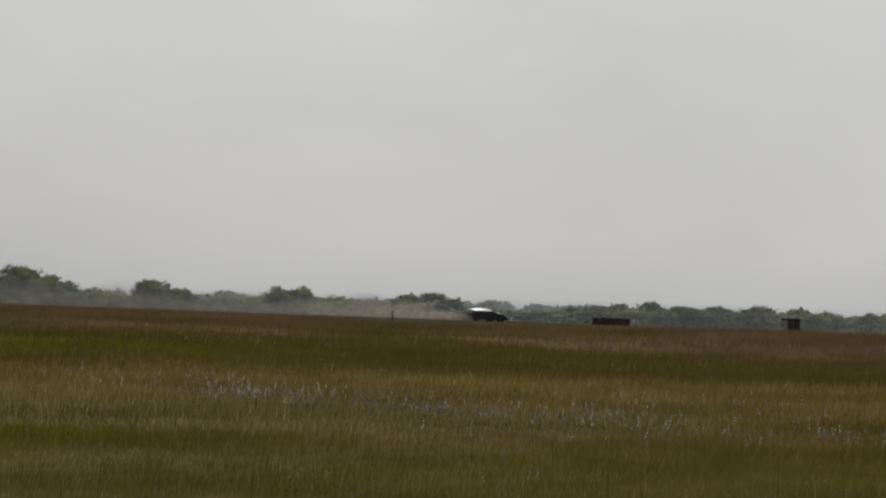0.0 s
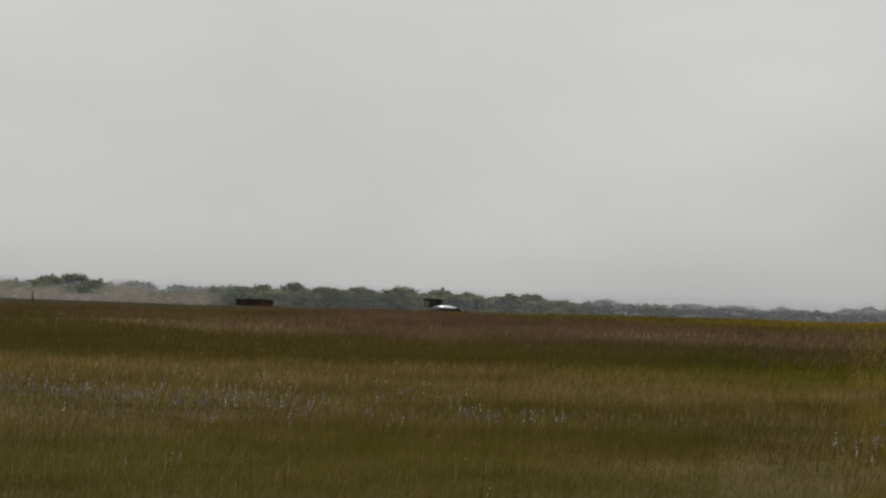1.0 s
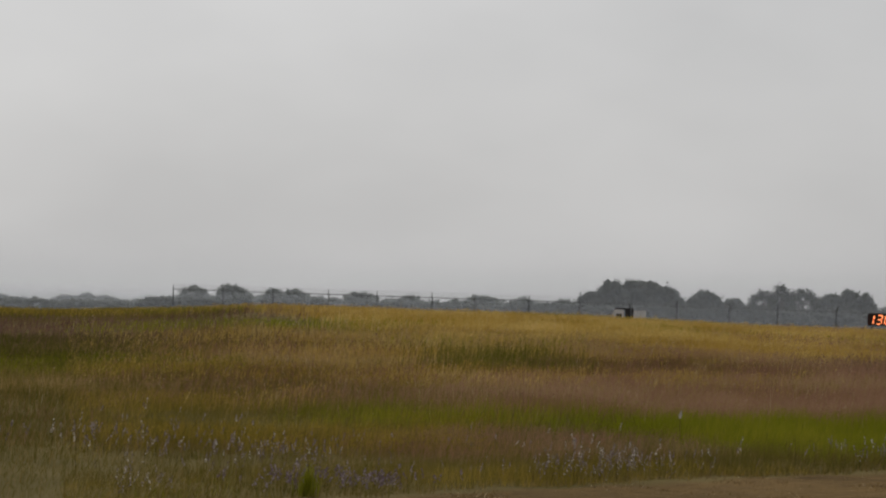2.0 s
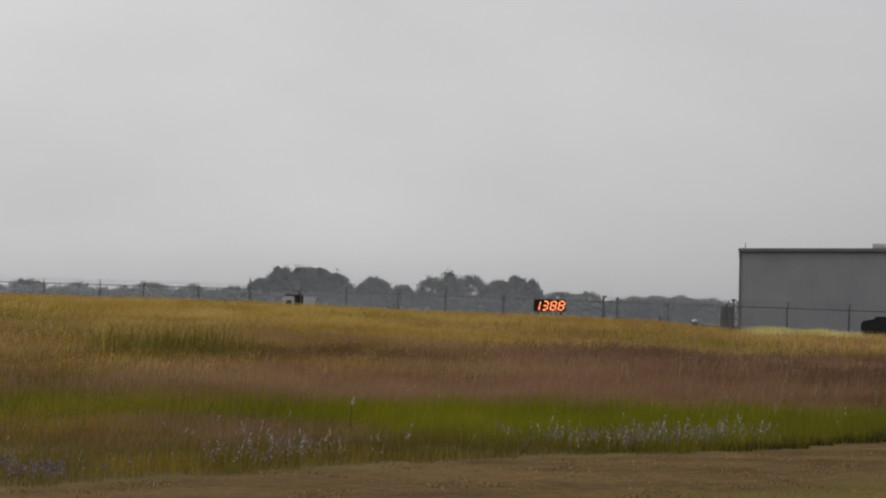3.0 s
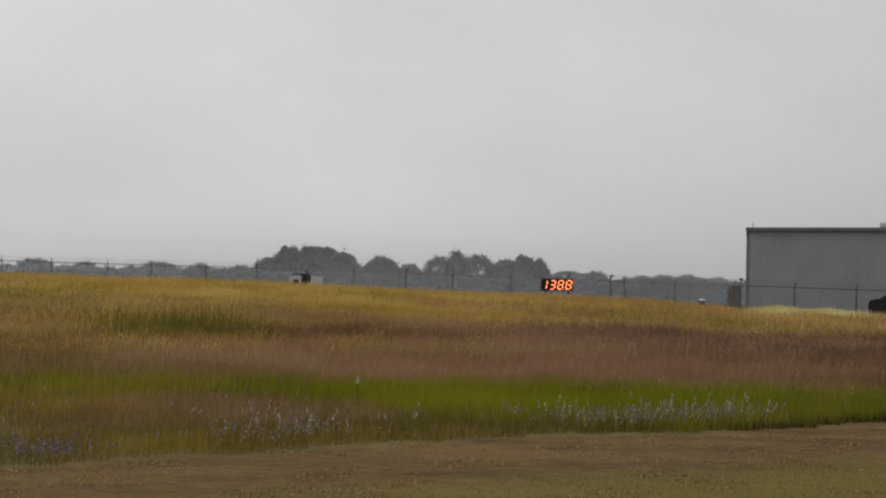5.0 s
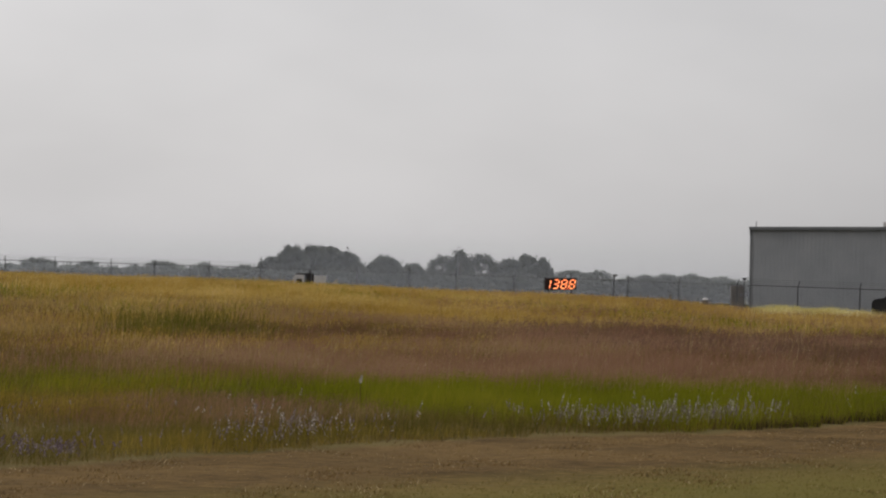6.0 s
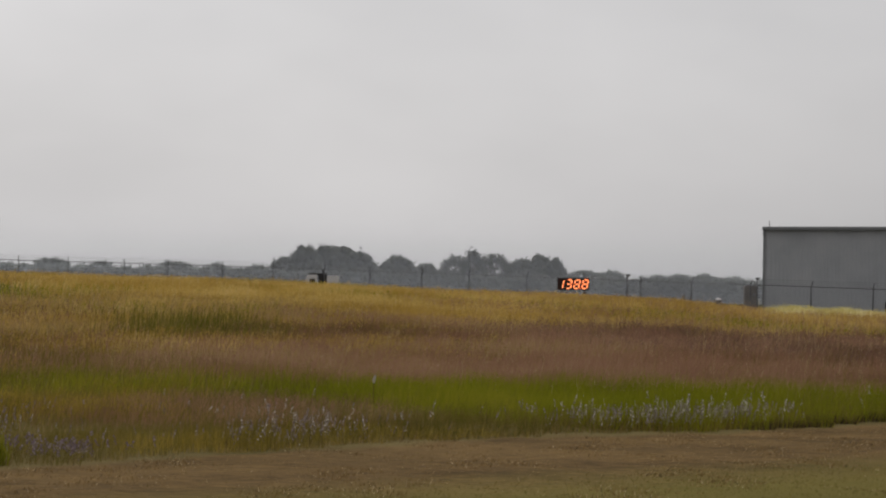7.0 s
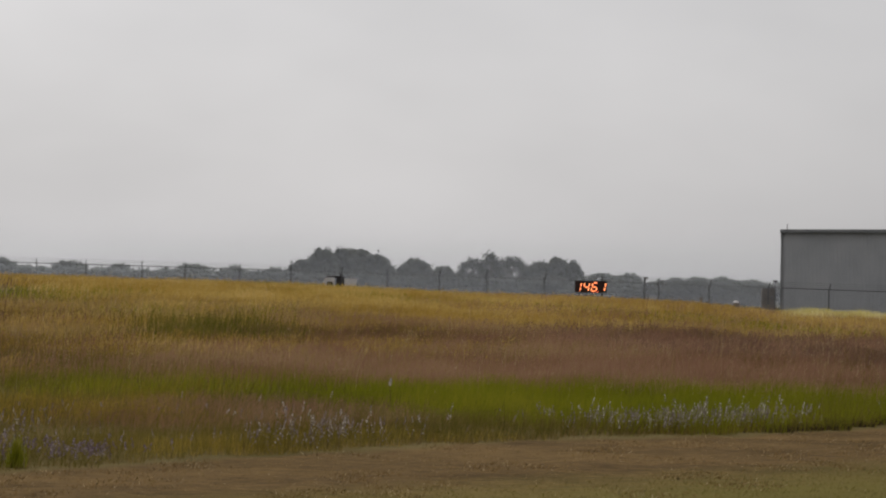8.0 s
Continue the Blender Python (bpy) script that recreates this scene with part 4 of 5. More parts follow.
# ---- dust trail: soft puffs that rise where the car has passed ----
def dust_material():
    m = bpy.data.materials.new("dust")
    m.use_nodes = True
    n, l = m.node_tree.nodes, m.node_tree.links
    b, out = n["Principled BSDF"], n["Material Output"]
    b.inputs["Base Color"].default_value, b.inputs["Roughness"].default_value = (0.66, 0.6, 0.53, 1), 1.0
    b.inputs["Specular IOR Level"].default_value = 0.0
    co = n.new("ShaderNodeTexCoord")
    mp = n.new("ShaderNodeMapping")
    mp.inputs["Scale"].default_value = (1, 0, 1)
    l.new(co.outputs["Object"], mp.inputs["Vector"])
    gr = n.new("ShaderNodeTexGradient")
    gr.gradient_type = "SPHERICAL"
    l.new(mp.outputs["Vector"], gr.inputs["Vector"])
    ns = n.new("ShaderNodeTexNoise")
    ns.inputs["Scale"].default_value, ns.inputs["Detail"].default_value = 1.8, 3.0
    l.new(co.outputs["Object"], ns.inputs["Vector"])
    mu = n.new("ShaderNodeMath")
    mu.operation = "MULTIPLY"
    l.new(gr.outputs["Fac"], mu.inputs[0])
    l.new(ns.outputs["Fac"], mu.inputs[1])
    k = n.new("ShaderNodeMath")
    k.operation = "MULTIPLY"
    info = n.new("ShaderNodeObjectInfo")
    l.new(mu.outputs[0], k.inputs[0])
    l.new(info.outputs["Alpha"], k.inputs[1])
    tr = n.new("ShaderNodeBsdfTransparent")
    ms = n.new("ShaderNodeMixShader")
    l.new(k.outputs[0], ms.inputs[0])
    l.new(tr.outputs[0], ms.inputs[1])
    l.new(b.outputs[0], ms.inputs[2])
    l.new(ms.outputs[0], out.inputs["Surface"])
    return m


def build_dust():
    """Puffs along the run, from well before the first moment to where the car is lost to sight."""
    mat = dust_material()
    bm = bmesh.new()
    bmesh.ops.create_icosphere(bm, subdivisions=3, radius=1.0)
    me = finish("dust_puff", bm, mat, True)
    rng = random.Random(11)
    puffs = []
    for i in range(26):
        when = 0.22 - i * 0.045 if i < 16 else -0.46 - (i - 15) * 0.09
        b, d = car_pose(when)
        d += rng.uniform(-3, 3) + 1.5
        p = spot(b, d)
        age0 = max(0.0, -when)
        size = 1.2 + 0.6 * min(age0, 1.4) + rng.uniform(-0.25, 0.3)
        ob = new("dust_puff", me)
        ob.scale = (size * 2.3, size * 0.5, size * rng.uniform(0.5, 1.15))
        ob.color = (1, 1, 1, (0.9 if when > 0 else 1.7) / (1 + 3.2 * max(0.0, age0 - 0.1)))
        tagged(ob, "thin tan cloud of dust drifting behind the car", "dust", "dust trail of the car", "stuff")
        ob.visible_shadow = False
        puffs.append((ob, p, b, when, size))
    return puffs


PUFFS = build_dust()


# ---- grasses and flowers ----
def mow_edge(x):
    return MOW_SLOPE * x + MOW_BASE + MOW_BULGE * np.exp(-(x / MOW_WIDE) ** 2)


def mown(x, y):
    return y < mow_edge(x) + 0.22 * waves(x, y, 2.0, 9) + 0.15 * waves(x, y, 6.0, 10)


def scatter(n, r0, r1, b0, b1, rng):
    r = np.sqrt(rng.uniform(r0 * r0, r1 * r1, n))
    b = rng.uniform(b0, b1, n)
    return r * np.sin(b), r * np.cos(b), r, b


def blades(x, y, h, w, lean, rng):
    """Tapering blades leaning with the wind, one triangle each."""
    n = len(x)
    z = land(x, y) - 0.02
    a = rng.uniform(0, math.tau, n)
    ca, sa = np.cos(a) * w / 2, np.sin(a) * w / 2
    la = rng.normal(0.1, 1.1, n)
    reach = lean * h * rng.uniform(-0.35, 1.1, n)
    p = np.stack([x, y, z], -1)
    side = np.stack([ca, sa, np.zeros(n)], -1)
    tip = p + np.stack([np.cos(la) * reach, np.sin(la) * reach, h], -1)
    v = np.stack([p - side, p + side, tip], 1).reshape(-1, 3)
    return v, np.arange(n * 3).reshape(-1, 3)


def panicles(x, y, h, w, rng):
    """Loose nodding seed heads carried on the tops of the blades, leaning with the wind."""
    n = len(x)
    base = np.stack([x + rng.uniform(0, 0.25, n) * h, y, land(x, y) + h * rng.uniform(0.4, 0.78, n)], -1)
    tilt, az = rng.normal(0.75, 0.4, n), rng.normal(0.0, 0.8, n)
    go = np.stack([np.sin(tilt) * np.cos(az), np.sin(tilt) * np.sin(az), np.cos(tilt)], -1)
    ln = (0.03 + 0.1 * h * rng.uniform(0.3, 1.6, n))[:, None]
    turn = rng.uniform(0, math.tau, n)
    side = np.cross(go, np.stack([np.cos(turn), np.sin(turn), 0.3 * np.sin(2 * turn)], -1))
    side /= np.linalg.norm(side, axis=1)[:, None] + 1e-6
    side *= (w * 0.45)[:, None]
    mid = base + go * ln * 0.5
    v = np.stack([base, mid + side, base + go * ln, mid - side], 1).reshape(-1, 3)
    i = np.arange(n)[:, None] * 4
    return v, np.concatenate([i + np.array([[0, 1, 2]]), i + np.array([[0, 2, 3]])])


def field(name, mat, label, n, r0, r1, b0, b1, hgt, wid, seed, keep, lean=0.35, heads=0.4):
    rng = np.random.default_rng(seed)
    x, y, r, b = scatter(n, r0, r1, b0, b1, rng)
    chance = np.where(mown(x, y), 0.0, keep(x, y, r, b))
    ok = rng.uniform(0, 1, n) < chance
    x, y = x[ok], y[ok]
    k = len(x)
    h = hgt * np.clip(r[ok] / 30, 0.6, 1.0) * (0.72 + 0.28 * east(b[ok])) * rng.uniform(0.45, 1.15, k) * (1 + 0.15 * waves(x, y, 0.5, seed + 1) + 0.2 * waves(x, y, 3.5, seed + 2))
    w = wid * np.clip(r[ok] / 36, 0.5, 1.4) * rng.uniform(0.6, 1.3, k)
    v, f = blades(x, y, h * (1 - 0.25 * heads), w, lean, rng)
    if heads:
        pick = rng.uniform(0, 1, k) < heads
        v2, f2 = panicles(x[pick], y[pick], h[pick], w[pick], rng)
        v, f = np.concatenate([v, v2]), np.concatenate([f, f2 + len(v)])
    tagged(new(name, sheet(name, v, f, mat)), label, "grass", kind="stuff")


def east(b):
    return ease((b + 0.3) / 0.15)


def band(r, lo, hi, soft=2.0):
    return ease((r - lo) / soft + 0.5) * ease((hi - r) / soft + 0.5)


def drift(x, y, r):
    """Range with wandering edges, so that no band runs straight."""
    return r + r * 0.06 * waves(x, y, 0.16, 71) + r * 0.025 * waves(x, y, 0.7, 72)


field("olive_grass", M_OLIVE, "knee-high olive grass over the whole field", 520000, 14, 62, -0.8, 0.22, 0.25, 0.008, 21,
      lambda x, y, r, b: np.clip(30 / r, 0, 1) * (0.9 - 0.3 * east(b) + 0.3 * waves(x, y, 0.3, 3)), 0.7, 0.1)
field("green_grass", M_GREEN, "fresh green grass in a long lush stripe", 190000, 24, 42, -0.26, 0.22, 0.34, 0.008, 22,
      lambda x, y, r, b: east(b) * band(drift(x, y, r), 29.4 + 2.2 * ease((-0.02 - b) / 0.08) - 2.4 * ease((b + 0.04) / 0.06) - 30 * np.clip(b - 0.08, 0, 1), 36.8, 3) * ease((b + 0.2) / 0.08) * (0.6 + 0.4 * ease((b + 0.1) / 0.12)) * (0.8 + 0.4 * waves(x, y, 0.4, 4)), 0.65, 0.12)
field("green_patches", M_GREEN, "patches of brighter green grass in the olive field", 260000, 14, 60, -0.8, -0.2, 0.28, 0.009, 23,
      lambda x, y, r, b: 0.9 * ease(waves(x, y, 0.22, 31) * 1.2 - 0.2 + 0.6 * ease((25 - r) / 6)) * (1 - 0.6 * band(r, 30, 44, 5)), 0.7)
field("red_grass", M_RED, "reddish brown seeding grass in a broad band", 260000, 34, 70, -0.27, 0.22, 0.31, 0.012, 24,
      lambda x, y, r, b: east(b) * band(drift(x, y, r), 37, 60, 6) * (0.12 + 0.88 * ease((b + 0.15) / 0.13) + 0.3 * waves(x, y, 0.25, 6)), 0.65)
field("tan_grass", M_TAN, "tan dry grass mixed into the meadow", 400000, 20, 75, -0.8, 0.22, 0.27, 0.010, 25,
      lambda x, y, r, b: (1 - east(b)) * (band(drift(x, y, r), 38, 49, 6) * 0.65 + 0.12 + 0.3 * ease(waves(x, y, 0.28, 27)) * (r < 32)) + east(b) * band(drift(x, y, r), 37, 68, 8) * 0.95 * (1 - 0.65 * ease((b + 0.06) / 0.15)), 0.65, heads=0.2)
field("dark_grass", M_DARK, "dark brown-green grass on the slope of the rise", 330000, 40, 92, -0.8, -0.16, 0.31, 0.015, 26,
      lambda x, y, r, b: (1 - east(b)) * band(drift(x, y, r), 49, 63 + 9 * ease((-0.5 - b) / 0.1), 8) * (1.0 + 0.5 * waves(x, y, 0.12, 8)), 0.65, 0.3)
field("rusty_grass", M_RED, "rust-brown seed heads among dark grass on the rise", 130000, 50, 98, -0.8, -0.2, 0.31, 0.016, 27,
      lambda x, y, r, b: (1 - east(b)) * (0.05 + 0.25 * ease((drift(x, y, r) - 74) / 12)) * (0.7 + 0.5 * waves(x, y, 0.1, 13)) * (0.3 + 0.7 * ease((-0.36 - b) / 0.08)), 0.65, heads=0.2)
field("plum_grass", M_PLUM, "purplish brown seeding grass in a dark stripe on the rise", 170000, 48, 98, -0.8, -0.1, 0.36, 0.017, 43,
      lambda x, y, r, b: (1 - ease((b + 0.25 + 0.03 * waves(x, y, 0.2, 25)) / 0.13)) * band(drift(x, y, r), 59 + 14 * ease((-0.46 - b) / 0.14), 79 + 35 * ease((-0.39 - b) / 0.1), 8) * (1 - 0.6 * band(b, -0.62, -0.49, 0.08)) * (0.8 + 0.35 * waves(x, y, 0.14, 21)), 0.65, heads=0.2)
field("near_olive", M_OLIVE, "dense olive grass close before the flowers", 110000, 14, 31, -0.8, -0.32, 0.26, 0.008, 44,
      lambda x, y, r, b: (1 - east(b)) * (0.45 + 0.4 * waves(x, y, 0.5, 22)), 0.7, 0.15)
field("near_green", M_WEED, "fresher green grass close before the flowers", 130000, 14, 32, -0.8, -0.24, 0.27, 0.008, 45,
      lambda x, y, r, b: (1 - east(b)) * 0.7 * ease(waves(x, y, 0.35, 23) * 1.2 + 0.2), 0.7, 0.15)
field("near_rust", M_RED, "rosy brown seed heads mixed into the near grass", 30000, 16, 40, -0.8, -0.24, 0.3, 0.007, 46,
      lambda x, y, r, b: (1 - east(b)) * 0.5 * ease(waves(x, y, 0.3, 24) + 0.3), 0.7, heads=0.2)
field("crest_green", M_OCHRE, "yellow-green grass along the top of the rise", 60000, 76, 99, -0.5, -0.2, 0.31, 0.02, 47,
      lambda x, y, r, b: 0.6 * ease((b + 0.42) / 0.12) * (1 - ease((b + 0.26) / 0.12)) * ease((drift(x, y, r) - 80) / 6), 0.65)
field("crest_grass", M_OLIVE, "olive grass along the crest of the rise", 110000, 74, 98, -0.8, -0.2, 0.31, 0.02, 28,
      lambda x, y, r, b: (1 - east(b)) * (0.4 + 0.4 * ease((b + 0.42) / 0.08) * ease((r - 84) / 6)), 0.65, heads=0.2)
field("straw_grass", M_STRAW, "golden straw-coloured grass on the crest", 330000, 38, 100, -0.4, 0.22, 0.31, 0.018, 29,
      lambda x, y, r, b: ease((b + 0.28 + 0.02 * waves(x, y, 0.2, 26)) / 0.1) * (ease((drift(x, y, r) - 54 - 5 * ease((b - 0.02) / 0.06) - 6 * ease((0.02 - b) / 0.08) - 20 * ease((-0.12 - b) / 0.1)) / 13) + 0.85 * ease((-0.05 - b) / 0.08) * ease((b + 0.24) / 0.14) * ease(waves(x, y, 0.45, 15) + 0.1)) * (0.75 + 0.4 * waves(x, y, 0.2, 10)), 0.65)
field("rosy_crest", M_RED, "rosy seed heads mixed into the golden crest grass", 60000, 58, 98, -0.05, 0.22, 0.33, 0.016, 42,
      lambda x, y, r, b: ease((b + 0.03) / 0.06) * (0.4 + 0.5 * waves(x, y, 0.35, 18)), 0.65)
field("straw_fringe", M_STRAW, "scattered straw-coloured grass below the crest", 75000, 44, 66, -0.27, 0.05, 0.29, 0.014, 48,
      lambda x, y, r, b: east(b) * 0.6 * (1 - ease((b + 0.04) / 0.08)) * (0.7 + 0.4 * waves(x, y, 0.5, 28)), 0.65)
field("plum_fringe", M_PLUM, "purplish seed heads in a stripe below the crest", 50000, 48, 68, -0.02, 0.22, 0.32, 0.014, 49,
      lambda x, y, r, b: ease(b / 0.05) * band(drift(x, y, r), 54, 63, 5) * 0.6, 0.65)
field("crest_olive", M_GREEN, "greener tufts among the golden crest grass", 60000, 58, 98, -0.3, 0.22, 0.31, 0.018, 35,
      lambda x, y, r, b: ease((b + 0.29) / 0.05) * ease(waves(x, y, 0.3, 16) * 1.2 - 0.1), 0.65)
field("front_grass", M_OLIVE, "mixed olive grass along the mown edge", 130000, 18, 34, -0.27, 0.22, 0.2, 0.007, 30,
      lambda x, y, r, b: 0.6 * (y < mow_edge(x) + 5), 0.7, 0.1)
field("front_straw", M_OCHRE, "yellowing grass tufts along the mown edge", 90000, 18, 34, -0.27, 0.12, 0.18, 0.007, 32,
      lambda x, y, r, b: ease(waves(x, y, 0.7, 14) + 0.2) * 0.8 * (y < mow_edge(x) + 3.5), 0.7, heads=0)
field("front_tan", M_TAN, "brownish dry stems along the mown edge", 90000, 18, 36, -0.27, 0.22, 0.17, 0.007, 34,
      lambda x, y, r, b: 0.5 * (y < mow_edge(x) + 5), 0.7, heads=0.15)
field("ochre_meadow", M_OCHRE, "ochre grass tufts in the lower meadow", 90000, 24, 50, -0.27, -0.06, 0.25, 0.008, 74,
      lambda x, y, r, b: 0.9 * ease((-0.07 - b) / 0.07) * ease((b + 0.29) / 0.06) * ease(waves(x, y, 0.5, 75) + 0.55), 0.7)
field("front_rosy", M_RED, "rosy brown grass heads behind the mown edge", 60000, 22, 32, -0.27, 0.02, 0.2, 0.007, 50,
      lambda x, y, r, b: ease((0.0 - b) / 0.05) * (0.4 + 0.6 * ease((b + 0.17) / 0.06)) * band(drift(x, y, r), 24.5, 30.5, 2) * (0.3 + 0.35 * waves(x, y, 0.7, 29)), 0.7)
field("pale_crest", M_BLEACH, "pale bleached grass on a low hump of the crest", 40000, 89, 97, 0.11, 0.19, 0.42, 0.016, 38,
      lambda x, y, r, b: ease(1.15 - np.abs(b - 0.143) / np.where(b < 0.143, 0.016, 0.034)) * 0.7)
# Dark blades added to put shade under the cut edge of the grass.
field("edge_shade", M_STALK, "dark short blades standing in for shade under the cut grass edge", 70000, 27, 36, 0.1, 0.22, 0.12, 0.011, 39,
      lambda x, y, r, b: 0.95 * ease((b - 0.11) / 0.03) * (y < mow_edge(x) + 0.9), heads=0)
field("edge_straw", M_TAN, "short tan grass fraying out over the mown edge", 90000, 20, 34, -0.27, 0.12, 0.11, 0.008, 76,
      lambda x, y, r, b: 0.85 * (y < mow_edge(x) + 0.55) * (1 - ease((b - 0.08) / 0.04)), heads=0)
field("yellow_tuft", M_OCHRE, "yellow-green tufts along the mown edge", 26000, 19, 27, -0.2, 0.0, 0.2, 0.007, 40,
      lambda x, y, r, b: ease(1.3 - np.hypot((b + 0.1) / 0.04, (r - 23.3) / 1.2)), heads=0)
field("dark_weeds", M_WEED, "clump of tall dark olive weeds in the meadow", 12000, 44, 60, -0.14, -0.03, 0.56, 0.014, 33,
      lambda x, y, r, b: ease(1.25 - np.hypot((b + 0.098) / 0.042, (r - 52) / 3.6) + 0.35 * waves(x, y, 0.9, 77)), 0.5, heads=0)


# Both stem fields: pale stems, coloured bright also for the sparkle of lit blades.
field("seed_stems", M_STEM, "thin pale seed stems, coloured bright for sparkle, above the meadow", 42000, 34, 98, -0.27, 0.22, 0.42, 0.006, 36,
      lambda x, y, r, b: east(b) * (0.35 + 0.5 * ease(waves(x, y, 0.4, 91))) * (0.3 + 0.7 * ease((r - 34) / 8)), 0.5)
field("west_seed_stems", M_STEM, "thin pale seed stems scattered over the dark meadow", 7000, 18, 70, -0.8, -0.24, 0.4, 0.008, 37,
      lambda x, y, r, b: (1 - east(b)) * 0.7 * ease(waves(x, y, 0.4, 92)), 0.5)


def build_stubble():
    """Short cut straw lying and standing on the mown strip, greener towards the camera's side."""
    rng = np.random.default_rng(41)
    for name, mat, n, label in (("mown_stubble", M_STUBBLE, 260000, "short straw stubble and clippings on the mown strip"),
                                ("mown_green", M_OLIVE, 260000, "short green regrowth on the mown strip"),
                                ("straw_clippings", M_STEM, 34000, "pale straw clippings strewn on the mown strip"),
                                ("dead_clippings", M_STALK, 26000, "dark dead clippings strewn on the mown strip")):
        x, y, r, b = scatter(n, 15, 34, -0.4, 0.22, rng)
        ok = mown(x, y)
        clump = ease(waves(x, y, 2.2, 93) * 0.8 + 0.4) * ease(waves(x, y, 6.5, 94) + 0.7)
        if mat is M_STUBBLE:
            ok &= rng.uniform(0, 1, n) < 0.8 + 0.2 * clump
        if mat is M_OLIVE:
            ok &= rng.uniform(0, 1, n) < 0.9 * ease((x * 0.9 - (y - 20.5) + 0.8 * waves(x, y, 0.8, 19)) / 2.5) + 0.04
        x, y, clump = x[ok], y[ok], clump[ok]
        tall = 0.9 if mat is M_OLIVE else 0.7 + 0.5 * clump
        v, f = blades(x, y, tall * rng.uniform(0.01, 0.045, len(x)), rng.uniform(0.007, 0.016, len(x)), 2.0, rng)
        tagged(new(name, sheet(name, v, f, mat)), label, "grass", kind="stuff")


build_stubble()


def spikes(name, x, y, h, head, fat, stem_mat, head_mat, label, seed):
    """Upright flower spikes: a thin stem and a spindle-shaped head."""
    rng = np.random.default_rng(seed)
    n = len(x)
    z = land(x, y)
    hh = h * rng.uniform(0.5, 1.2, n)
    lx, ly = rng.normal(0.03, 0.05, n), rng.normal(0, 0.05, n)
    hl = head * rng.uniform(0.6, 1.3, n)
    # each head is a whorl of small cupped florets, narrowing to the tip
    m = 11
    f = np.tile(np.linspace(0, 1, m), (n, 1)) + rng.uniform(-0.06, 0.06, (n, m))
    k = (hh - hl)[:, None] + hl[:, None] * f
    turn = rng.uniform(0, math.tau, (n, m))
    out = fat * (1.15 - 0.8 * f) * rng.uniform(0.5, 1.1, (n, m))
    c = np.stack([x[:, None] + lx[:, None] * k / hh[:, None] + np.cos(turn) * out, y[:, None] + ly[:, None] * k / hh[:, None] + np.sin(turn) * out, z[:, None] + k], -1).reshape(-1, 3)
    a = rng.normal(size=c.shape)
    a /= np.linalg.norm(a, axis=1)[:, None]
    b = np.cross(a, rng.normal(size=c.shape))
    b /= np.linalg.norm(b, axis=1)[:, None]
    s = fat * rng.uniform(0.55, 1.15, (len(c), 1))
    v = np.stack([c - a * s, c - b * s * 0.7, c + a * s, c + b * s * 0.7], 1).reshape(-1, 3)
    ob = tagged(new(name, sheet(name, v, np.arange(len(v)).reshape(-1, 4), head_mat)), label, "flowers", kind="stuff")
    v2, f2 = blades(x, y, hh - hl * 0.8, np.full(n, 0.008), 0.05, rng)
    st = new("stems", sheet("stems", v2, f2, stem_mat))
    st.parent = ob


